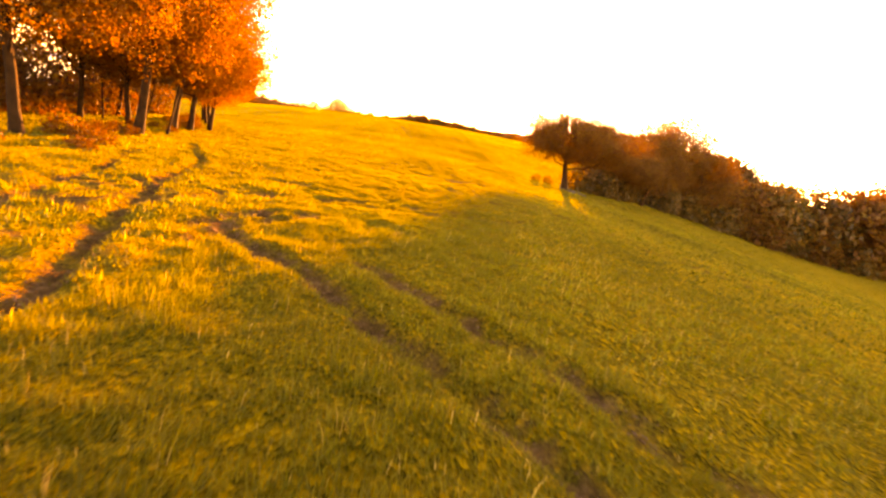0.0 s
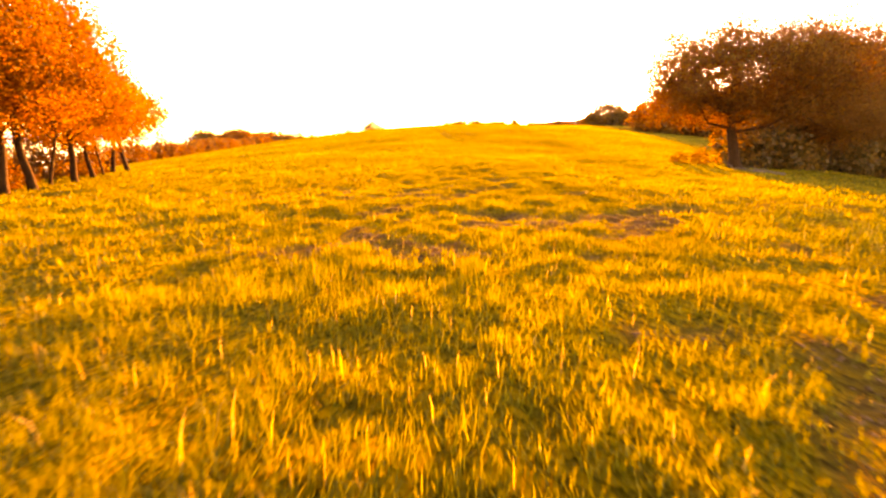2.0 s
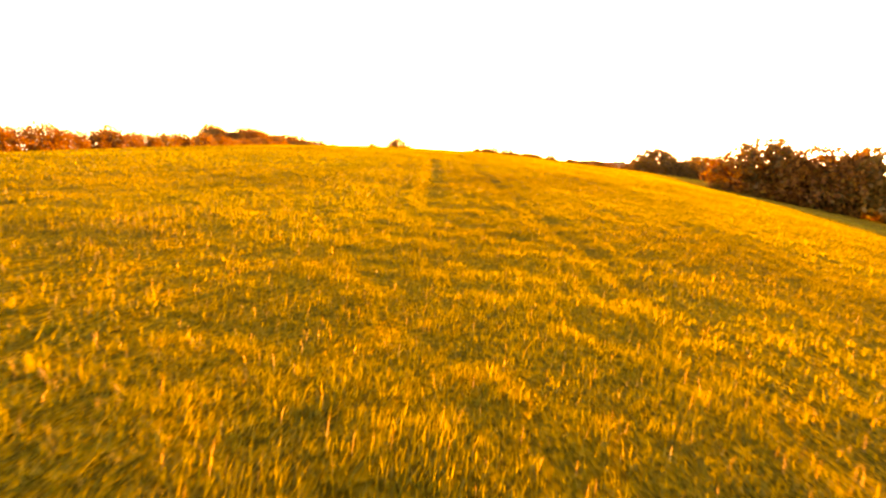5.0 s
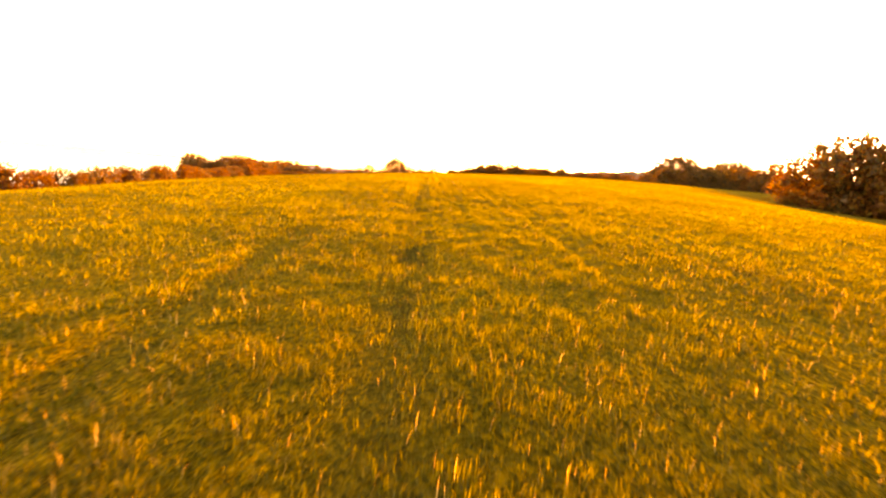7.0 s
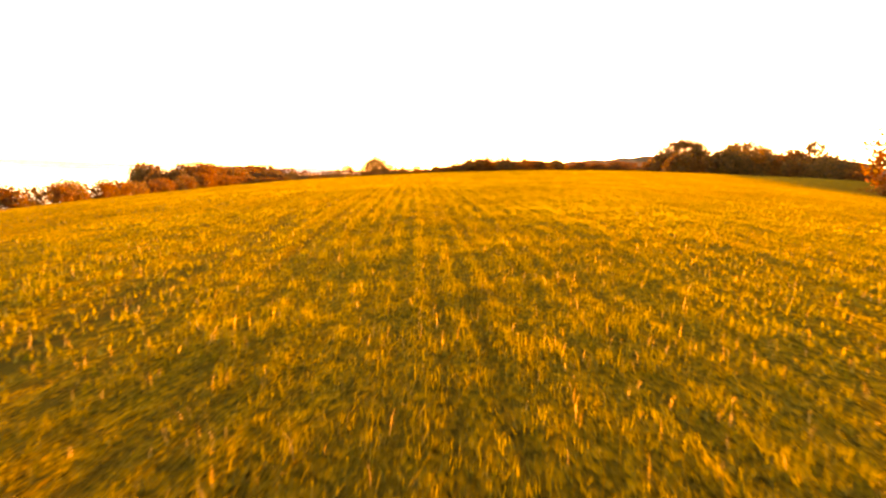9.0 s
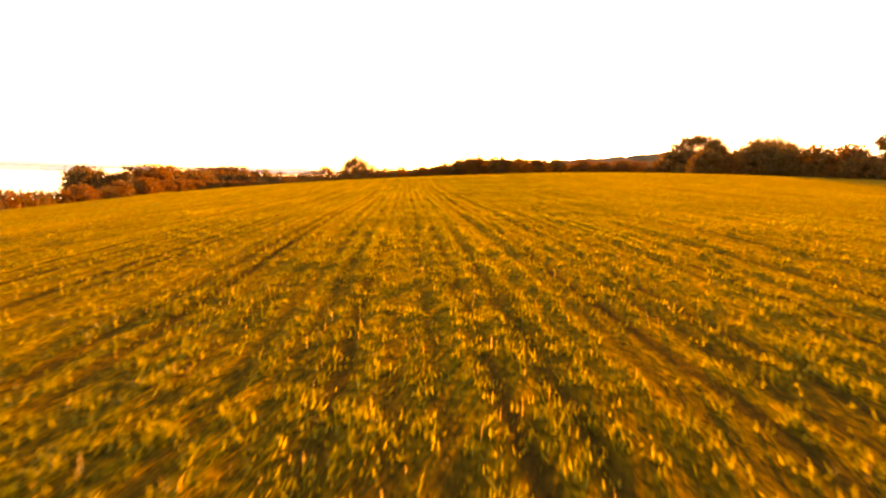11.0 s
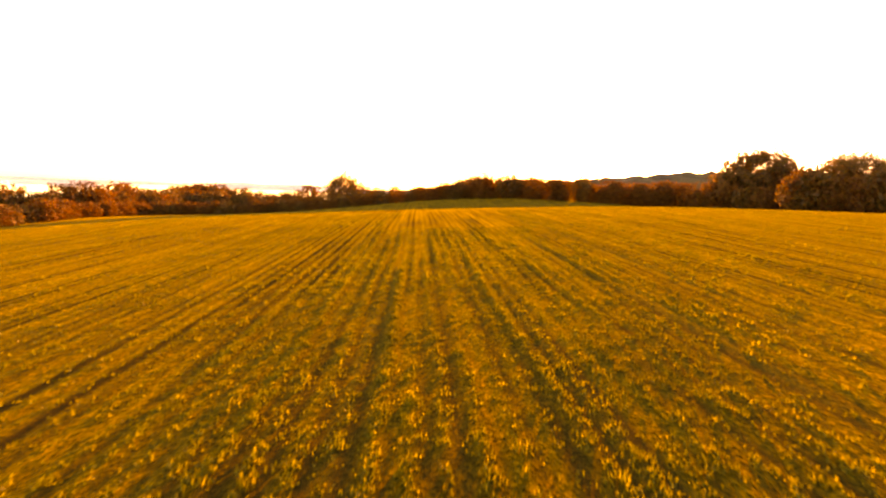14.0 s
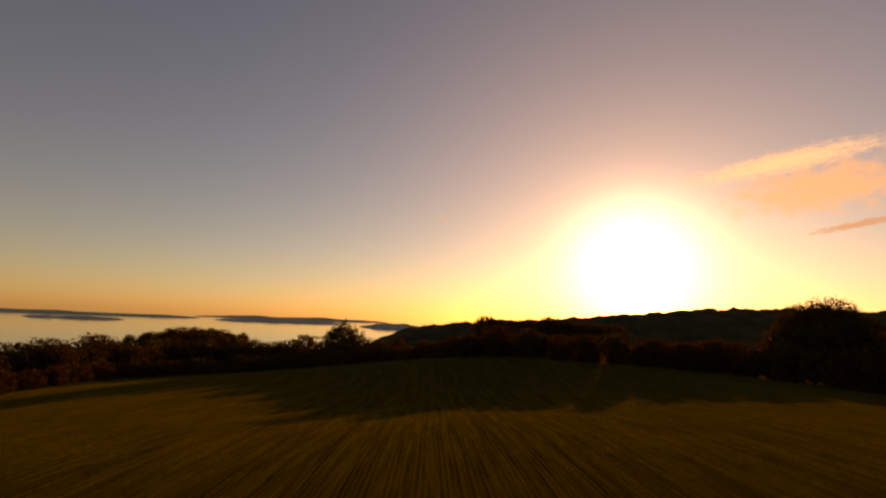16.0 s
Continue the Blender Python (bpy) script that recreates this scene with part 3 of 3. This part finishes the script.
# ---------------------------------------------------------------- trees
def tube(points, radii, sides=6):
    """Corners and quads of a tapered limb along a polyline."""
    points = np.array(points)
    v, f = [], []
    for i, (p, r) in enumerate(zip(points, radii)):
        d = points[min(i + 1, len(points) - 1)] - points[max(i - 1, 0)]
        d = d / (np.linalg.norm(d) + 1e-9)
        a = np.cross(d, (0.31, 0.95, 0.05))
        a /= np.linalg.norm(a) + 1e-9
        b = np.cross(d, a)
        for k in range(sides):
            q = 2 * math.pi * k / sides
            v.append(p + r * (math.cos(q) * a + math.sin(q) * b))
    for i in range(len(points) - 1):
        for k in range(sides):
            a, b = i * sides + k, i * sides + (k + 1) % sides
            f.append((a, b, b + sides, a + sides))
    return v, f


def limb(rng, start, direction, length, bends=4, droop=0.0, wander=0.22):
    pts, d = [np.array(start, float)], np.array(direction, float)
    d /= np.linalg.norm(d)
    for i in range(bends):
        d = d + rng.normal(0, wander, 3) + np.array([0, 0, -droop])
        d /= np.linalg.norm(d)
        pts.append(pts[-1] + d * length / bends)
    return pts


def canopy(seed, height, radius, girth, clear, lobes, leaves, leaf, limbs, swell=0.42):
    """One broadleaved tree at the origin: trunk, limbs and the leaves of a lobed, rounded crown."""
    rng = np.random.default_rng(seed)
    trunk = limb(rng, (0, 0, -0.25), (rng.normal(0, 0.05), rng.normal(0, 0.05), 1), height * 0.74, 7, 0, 0.06)
    bole = tube(trunk, [girth * 1.5, girth * 1.02, girth * 0.9, girth * 0.8, girth * 0.66, girth * 0.5, girth * 0.32, girth * 0.14], 9)
    middle, deep = height * (1 + clear) / 2, height * (1 - clear) / 2
    k = np.arange(lobes) + 0.5
    lift = 1 - 2 * k / lobes
    around = k * 2.39996 + rng.normal(0, 0.35, lobes)
    ring = np.sqrt(1 - lift * lift)
    out = rng.uniform(0.52, 0.76, lobes)
    centre = np.stack([np.cos(around) * ring * radius * out, np.sin(around) * ring * radius * out, middle + lift * deep * out * 0.98], -1)
    size = radius * swell * rng.uniform(0.7, 1.15, lobes)
    flat = min(0.85, 0.9 * deep / radius)
    keep = centre[:, 2] > -0.3 * size
    centre, size = centre[keep], size[keep]
    boughs = []
    step = max(1, len(centre) // limbs)
    for c, s in list(zip(centre, size))[::step][:limbs]:
        rise = float(np.clip(c[2] / (height * 0.74) * 0.62, max(clear, 0.08) * 0.9, 0.9))
        j = min(int(rise * 7), 6)
        root = trunk[j] + (trunk[j + 1] - trunk[j]) * (rise * 7 - j)
        pts = [root + (c - root) * q + rng.normal(0, 0.05, 3) * radius * math.sin(q * math.pi) for q in (0, 0.3, 0.65, 1.0)]
        r = girth * (0.46 - 0.26 * rise)
        v, f = tube(pts, [r, r * 0.75, r * 0.5, r * 0.2], 5)
        for q in range(3):
            start = pts[1 + q % 2] + (pts[2 + q % 2] - pts[1 + q % 2]) * rng.random()
            tv, tf = tube(limb(rng, start, rng.normal(0, 1, 3) + (c - root) / np.linalg.norm(c - root), s * 1.1, 3, 0, 0.3), [r * 0.35, r * 0.25, r * 0.16, r * 0.05], 4)
            f = f + [tuple(len(v) + i for i in face) for face in tf]
            v = v + tv
        boughs.append((v, f))
    share = size ** 2 / np.sum(size ** 2)
    who = rng.choice(len(centre), leaves, p=share)
    # small sprays inside each lobe, so that the crown has clumps and gaps
    sprays = rng.normal(0, 1, (len(centre), 30, 3))
    sprays *= (rng.random((len(centre), 30, 1)) ** 0.4) / np.linalg.norm(sprays, axis=2, keepdims=True)
    twig = sprays[who, rng.integers(0, 30, leaves)]
    tuft = rng.normal(0, 0.13, (leaves, 3))
    c = centre[who] + twig * size[who, None] * np.array([1, 1, flat]) + tuft * size[who, None]
    c[:, 2] = np.where(c[:, 2] < 0.1, 0.1 + np.abs(c[:, 2] - 0.1) * 0.5, c[:, 2])
    # leaves lie roughly along the surface of their spray and lobe
    face = twig * 0.6 + tuft * 4.5 + rng.normal(0, 0.45, c.shape)
    u = np.cross(face, rng.normal(0, 1, c.shape))
    u /= np.linalg.norm(u, axis=1, keepdims=True)
    w = np.cross(u, face)
    w /= np.linalg.norm(w, axis=1, keepdims=True)
    s = (leaf * rng.uniform(0.6, 1.35, leaves))[:, None]
    lv = np.stack([c - u * s, c + w * s * 0.55, c + u * s, c - w * s * 0.55], 1).reshape(-1, 3)
    return bole, boughs, lv


CROWN_TOP = {}  # height of each kind's crown above its foot


def tree(name, spec, leaves, bark, label, category="tree", group="", split=False):
    """A tree as trunk, limbs and crown; a far one keeps its limbs with the trunk."""
    root = new(name)
    (bv, bf), boughs, lv = canopy(*spec)
    woods = [("trunk", bv, bf)]
    if split:
        woods += [("limb", v, f) for v, f in boughs]
    else:
        for v, f in boughs:
            woods[0] = ("trunk", woods[0][1] + v, woods[0][2] + [tuple(len(woods[0][1]) + i for i in face) for face in f])
    bole = None
    for part_name, v, f in woods:
        ob = new(part_name, mesh_of(part_name, np.array(v), np.array(f, np.int32).ravel(), 4, [bark], True))
        ob.parent = bole or root
        bole = bole or ob
    new("crown", mesh_of("crown", lv, np.arange(len(lv)), 4, [leaves])).parent = root
    CROWN_TOP[name, spec[0]] = float(np.percentile(lv[:, 2], 99.5))
    return tagged(root, label, category, group)


def stand(x, y, size=1.0, turn=0.0, tall=1.0, sink=0.05):
    z = float(surface(np.array([x]), np.array([y]))[0][0]) - sink
    return Matrix.Translation((x, y, z)) @ Matrix.Rotation(turn, 4, "Z") @ Matrix.Diagonal((size, size, size * tall, 1))


def plant(kinds, places, labels=None):
    """The first place takes each kind itself, the rest take copies."""
    used = set()
    for k, (which, x, y, size, tall) in enumerate(places):
        m = stand(x, y, size, k * 2.3, tall)
        if which in used:
            first = kinds[which].scale
            ob = copy_thing(kinds[which], m @ Matrix.Diagonal((1 / first[0], 1 / first[1], 1 / first[2], 1)))
        else:
            used.add(which)
            ob = kinds[which]
            ob.matrix_basis = m
        if labels and k in labels:
            ob["label"] = labels[k]


# grove of autumn oaks beside the field: height 10 m at size 1
GROVE = "oaks of the grove"
oaks = [
    tree("oak_tree", (11, 10.6, 5.2, 0.17, 0.24, 52, 95000, 0.048, 10), AMBER, BARK, "autumn oak with orange leaves and a dark straight trunk", "tree", GROVE, True),
    tree("oak_tree", (12, 10.2, 4.8, 0.15, 0.24, 46, 85000, 0.048, 9), AMBER, BARK, "slender autumn oak with glowing amber foliage", "tree", GROVE, True),
    tree("oak_tree", (13, 6.6, 3.4, 0.14, 0.24, 32, 12000, 0.078, 7), RUSSET, BARK, "small russet oak at the end of the grove", "tree", GROVE, True),
    tree("young_tree", (14, 5.6, 1.3, 0.065, 0.38, 12, 2600, 0.085, 5), AMBER, BARK, "thin young tree with sparse orange leaves", "tree", GROVE, True),
    tree("oak_tree", (15, 8.0, 3.7, 0.14, 0.26, 40, 30000, 0.066, 8), AMBER, BARK, "autumn oak deeper in the grove, rust and orange", "tree", GROVE, True),
]
plant(oaks, [
    (0, -10.9, 25.3, 1.22, 0.9), (1, -11.6, 18.4, 1.15, 0.95), (1, -11.6, 31.3, 1.26, 0.8), (0, -11.6, 34.1, 1.04, 0.74), (4, -11.2, 36.7, 0.98, 0.88),
    (4, -11.8, 38.8, 0.98, 0.92), (4, -13.0, 42.7, 0.9, 0.86), (2, -17.0, 53.8, 1.0, 0.95), (4, -14.4, 46.2, 0.82, 0.88), (3, -12.6, 40.6, 1.0, 1.0),
    (3, -15.0, 48.0, 0.9, 1.0), (2, -16.2, 50.8, 0.92, 0.95), (3, -10.7, 28.0, 1.0, 1.0), (4, -14.7, 32.9, 1.1, 1.1), (4, -18.5, 35.0, 1.2, 1.1),
    (4, -20.5, 44.0, 1.1, 1.0), (1, -14.6, 11.5, 1.1, 1.1), (3, -16.0, 38.0, 1.0, 1.0), (3, -18.2, 37.0, 1.1, 1.0), (4, -19.1, 28.6, 1.3, 1.1),
])

# oaks on the other side of the field
MEADOW = "oaks by the shaded meadow"
field_oaks = [
    tree("field_oak", (21, 8.4, 7.0, 0.30, 0.27, 54, 120000, 0.06, 12, 0.42), RUSSET, BARK, "low spreading oak with russet leaves against the sun", "tree", MEADOW, True),
    tree("field_oak", (22, 14.0, 7.4, 0.36, 0.10, 56, 60000, 0.098, 11), RUSSET, BARK, "broad dark oak with backlit brown leaves", "tree", MEADOW, True),
]


def high(top, size):
    """How far to stretch the broad oak so that its crown ends at that height."""
    return top / (CROWN_TOP["field_oak", 22] * size)


plant(field_oaks, [(0, 20.7, 47.9, 1.0, 1.0), (1, 38.5, 62.0, 0.76, high(11.6, 0.76)), (1, 48.5, 72.5, 0.98, high(15.2, 0.98)), (1, 53.0, 70.0, 0.78, high(11.8, 0.78)), (1, 61.5, 75.5, 0.62, high(8.5, 0.62)), (0, 31.0, 57.5, 0.9, 0.9)])

# hedge bushes and hedgerow trees, 5 m and 9 m tall at size 1
BUSHES, TREES = "bushes of the hedgerow", "trees of the field edge"
hedge_kinds = [
    tree("hedge_bush", (31, 5.0, 3.4, 0.09, -0.35, 20, 2100, 0.23, 4, 0.5), RUSSET, BARK, "dense rounded hedgerow bush in brown autumn leaf", "bush", BUSHES),
    tree("hedge_bush", (32, 5.0, 3.8, 0.09, -0.35, 22, 1700, 0.27, 4, 0.5), OLIVE, BARK, "dark olive hedgerow bush", "bush", BUSHES),
    tree("hedgerow_tree", (33, 9.0, 4.6, 0.22, -0.12, 26, 3000, 0.30, 5, 0.45), OLIVE, BARK, "tall dark hedgerow tree at the field's edge", "tree", TREES),
    tree("hedgerow_tree", (34, 9.0, 5.0, 0.22, -0.15, 28, 3600, 0.27, 5, 0.45), RUSSET, BARK, "rust-coloured hedgerow tree at the field's edge", "tree", TREES),
    tree("thicket_bush", (35, 5.0, 3.2, 0.08, -0.35, 22, 3600, 0.13, 5, 0.48), RUSSET, BARK, "dark brown thicket bush behind the grove", "bush", "thicket behind the grove"),
]
HEDGE_TOPS = [CROWN_TOP[k] for k in (("hedge_bush", 31), ("hedge_bush", 32), ("hedgerow_tree", 33), ("hedgerow_tree", 34), ("thicket_bush", 35))]
rng = np.random.default_rng(77)
places = []


def hedge(points, spacing, kinds, spread):
    """Bushes and trees along a line of (x, y, height)."""
    for (ax, ay, ah), (bx, by, bh) in zip(points, points[1:]):
        count = max(1, int(math.hypot(bx - ax, by - ay) / spacing))
        for i in range(count):
            k = (i + rng.random() * 0.7) / count
            kind = int(rng.choice(kinds))
            size = (ah + (bh - ah) * k) / (HEDGE_TOPS[kind]) * rng.uniform(0.78, 1.22)
            tall = rng.uniform(0.9, 1.1)
            places.append((kind, ax + (bx - ax) * k + rng.normal(0, spread), ay + (by - ay) * k + rng.normal(0, spread), size, tall))


def grown(kind, x, y, top, wide=1.0):
    """A tree whose crown ends at the height `top`."""
    tall = (top - float(land(np.array([x]), np.array([y]))[0])) / CROWN_TOP["hedgerow_tree", 33 if kind == 2 else 34]
    places.append((kind, x, y, tall * wide, 1.0 / wide))


# hedges along the field's edge
hedge([(-60, 84, 4.0), (-64, 140, 4.0), (-72, 205, 4.2), (-80, 250, 4.0), (-85, 285, 3.8)], 4.2, [0, 1, 0], 0.8)
hedge([(-85, 285, 4.6), (-90, 320, 5.0), (-92, 350, 5.0), (-78, 374, 5.4), (-50, 386, 5.6), (-24, 384, 5.2), (4, 380, 5.0), (28, 374, 5.6)], 3.8, [0, 1, 0], 1.0)
hedge([(20, 378, 6.0), (34, 371, 8.0), (50, 364, 8.2), (75, 352, 7.4), (112, 346, 9.0)], 3.6, [2, 3, 3], 1.6)
hedge([(16, 380, 4.5), (26, 376, 5), (36, 371.5, 5), (50, 366, 4), (75, 354, 4), (112, 348, 4)], 3.6, [0, 1], 1.0)
hedge([(112, 346, 9), (124, 336, 10), (138, 322, 10)], 5.0, [2, 3], 1.6)
hedge([(97, 277, 8.5), (104, 266, 8.6), (114, 254, 7.5), (128, 244, 7.5)], 4.0, [2, 3, 3], 1.4)
hedge([(108, 214, 4.4), (114, 237, 4.6), (113, 252, 4.8)], 3.6, [0, 1], 0.8)
hedge([(72.5, 166, 9.0), (77, 165, 12.3), (92, 161, 12.6), (112, 156, 13), (140, 149, 14)], 3.6, [3, 2, 3], 0.9)
hedge([(71, 166.5, 3.5), (90, 162.5, 4.0), (112, 157, 4.0)], 3.4, [0, 1], 0.6)
hedge([(-24, -2, 5.0), (-24, 30, 5.2), (-26, 62, 4.2)], 3.2, [4], 1.0)
hedge([(56, 72, 7.0), (66, 74, 8.5), (76, 75, 11.0), (95, 79, 13.0), (112, 84, 14.5), (145, 92, 15.0)], 4.4, [2, 3, 3], 1.2)
hedge([(56, 70, 4.0), (95, 76, 5.0), (140, 88, 6.0)], 4.4, [0, 1], 0.8)
hedge([(25, 53.5, 2.4), (36, 62, 3.4), (56, 73, 5)], 3.4, [1], 0.8)

# the wood below the field's western edge
for k, (x, y, top) in enumerate([(-131, 338, 4.6), (-124, 349, 1.5), (-120, 359, 3.4), (-121.6, 369, 2.6), (-125.5, 391, 5.4), (-123, 401, 1.6), (-118, 414, 2.6), (-114, 425, 3),
                                 (-131, 470, 5.2), (-124, 476, 5.6), (-138, 478, 4), (-106, 447, 3), (-100, 456, 4), (-128, 330, -2), (-116, 352, -4), (-119, 378, -4), (-118, 395, -4), (-110, 412, -4), (-104, 430, -3.5)]):
    grown(3 if k % 3 else 2, x, y, top, 0.95 if top > -1 else 1.1)
# trees beyond the crest
for k, (x, y, top) in enumerate([(-92, 451, 1.4), (-85, 446, 2.6), (-77, 441, 1.6), (-69, 436, 2.7), (-60, 430, 4.3), (-50, 424, 7), (-39, 417, 5.4), (-20, 405, 8.2), (-11, 399, 7.3), (-3, 394, 8.2), (9, 386, 8.5), (18, 380, 9.4)]):
    grown(2 + k % 2, x, y, top, 0.9)
# lower trees and undergrowth along the wood's near side
hedge([(-122, 322, 12), (-113, 356, 11), (-115, 395, 13), (-103, 432, 12), (-84, 438, 10), (-60, 424, 8.5), (-32, 402, 7), (-6, 390, 6.5)], 4.6, [3, 2, 3], 1.6)
# a far belt of trees on the next rise
for k, (x, top) in enumerate([(45.5, 20.3), (53.4, 18.6), (62, 16.5), (70.4, 17.6), (78, 17.8), (85.8, 19.2), (94, 19.2), (102.7, 21.7), (110, 19.5), (116.7, 19.7), (124, 17.8), (132.4, 17.2), (139, 16.4), (145.4, 16.4), (153, 16), (160.9, 16)]):
    grown(2 + k % 2, x, 620 + 3 * (k % 3), top, 0.85)
# the next wood to the west, on its own low hill above the inlet
for k, x in enumerate(np.arange(-238, -144, 6.4)):
    top = float(np.interp(x, [-238, -208, -190, -167, -148, -136], [-5, 1, 4, 2.5, 0, -4])) + rng.uniform(-1.6, 1.0)
    grown(2 + k % 2, float(x), 575 + rng.uniform(-5, 5), top, 0.85)
# the taller wood to the right of the sun
for k, (x, y, top) in enumerate([(124, 348, 19.5), (140, 344, 20), (146, 338, 17.5), (150, 328, 18.5), (158, 320, 18), (162, 306, 18), (107, 262, 16.4), (97, 276, 14.6), (121, 252, 15)]):
    grown(2 + k % 2, x, y, top, 0.9)
for x, y, kind, size in ((17.6, 48.6, 4, 0.17), (19.2, 49.2, 4, 0.2), (24.4, 52.8, 1, 0.6), (27.4, 54.6, 1, 0.7), (30.0, 57.0, 1, 0.8)):
    places.append((kind, x, y, size, 1.0))
plant(hedge_kinds, places)

lone = tree("lone_oak", (41, 16.8, 8.6, 0.5, 0.10, 44, 15000, 0.27, 9, 0.38), OLIVE, BARK, "large solitary oak standing out above the far hedge", "tree")
lone.matrix_basis = stand(-29.8, 411, 1.1, 0.4)
big = tree("tall_tree", (42, 24.0, 12.5, 0.55, 0.2, 48, 34000, 0.25, 10, 0.36), OLIVE, BARK, "tall dark spreading tree rising above the wood's edge", "tree", "tall trees at the wood's edge")
plant([big], [(0, 134, 349, 1.16, 1.0), (0, 154, 331, 1.1, 1.02)])
slender = tree("slender_tree", (43, 11.0, 3.0, 0.2, 0.58, 12, 1300, 0.26, 7, 0.42), OLIVE, BARK, "slender tree with a small round crown above the hedge", "tree")
slender.matrix_basis = stand(114, 237, 1.0, 0.8)


# ---------------------------------------------------------------- small things on the ground
def fallen_branch(seed, x, y, turn, length):
    rng = np.random.default_rng(seed)
    root = new("fallen_branch")
    main = limb(rng, (0, 0, 0.12), (1, 0, 0.10), length, 8, 0.02, 0.16)
    parts = [(main, 0.09, 0.02)]
    for i in (2, 3, 5, 6):
        parts.append((limb(rng, main[i], (0.8, rng.choice((-1, 1)) * 0.8, rng.uniform(0.2, 0.7)), length * 0.35, 4, 0.06, 0.25), 0.045, 0.01))
    for k, (pts, a, b) in enumerate(parts):
        pts = [np.array((p[0], p[1], max(p[2], 0.08))) for p in pts]
        v, f = tube(pts, np.linspace(a, b, len(pts)), 7)
        ob = new("branch" if k == 0 else "twig", mesh_of("branch", np.array(v), np.array(f, np.int32).ravel(), 4, [DEADWOOD], True))
        ob.parent = root if k == 0 else stem
        stem = ob if k == 0 else stem
    root.matrix_basis = stand(x, y, 1.0, turn, 1.0, 0.06)
    return tagged(root, "bleached fallen branch lying in the grass under the oak", "branch", "fallen branches")


fallen_branch(51, 21.5, 46.6, 2.9, 3.6)
fallen_branch(52, 22.6, 46.4, 2.2, 3.0)

shrub = tree("shrub", (61, 1.3, 0.95, 0.03, -0.3, 14, 1300, 0.075, 4, 0.5), RUSSET, BARK, "low brown bracken shrub under the oaks", "bush", "bracken under the grove")
rng = np.random.default_rng(5)
plant([shrub], [(0, -11.4 - 0.2 * (y - 25) + rng.normal(0, 0.9), y + rng.normal(0, 0.4), rng.uniform(0.35, 0.8), rng.uniform(0.6, 1.0)) for y in np.arange(15, 52, 1.5)])


# ---------------------------------------------------------------- wooded hill beyond the field
u, v = np.meshgrid(np.linspace(-1, 1, 300), np.linspace(-1, 1, 50))
hx, hy = 560 + u * 700, 940 + v * 260
ridge = np.interp(hx, [-140, -60, 20, 190, 320, 422, 500, 600, 690, 730, 765, 880, 1260], [-45, -6, 6, 17, 31, 40, 43, 45, 43, 38, 22, -25, -45])
hz = -45 + (ridge + 45) * np.exp(-(v / 0.6) ** 2) + (6 * wave(hx, hy, 17, 61) + 5 * wave(hx, hy, 7, 62)) * np.exp(-(v / 0.7) ** 2)
tagged(new("backdrop", mesh_of("backdrop", np.stack([hx, hy, hz], -1).reshape(-1, 3), grid_faces(*u.shape), 4, [WOODLAND], True)), "distant wooded hill beyond the field", "hill", kind="structure")


# ---------------------------------------------------------------- islands in the inlet
def island(x, y, length, width, height, seed):
    u, v = np.meshgrid(np.linspace(-1, 1, 60), np.linspace(-1, 1, 12))
    r = np.clip(1 - (u ** 2 + v ** 2), 0, 1)
    px, py = x + u * length / 2, y + v * width / 2
    z = -31.6 + height * (np.sqrt(r) * (0.45 + 0.75 * wave(px, py, length / 9, seed)))
    # the material's paleness is painted air haze, not the woods' own colour
    ob = new("island", mesh_of("island", np.stack([px, py, z], -1).reshape(-1, 3), grid_faces(*u.shape), 4, [HAZE_PALED_ISLE], True))
    return tagged(ob, "low wooded island lying in the pale sea, paled by painted haze", "island", "islands in the inlet", "structure")


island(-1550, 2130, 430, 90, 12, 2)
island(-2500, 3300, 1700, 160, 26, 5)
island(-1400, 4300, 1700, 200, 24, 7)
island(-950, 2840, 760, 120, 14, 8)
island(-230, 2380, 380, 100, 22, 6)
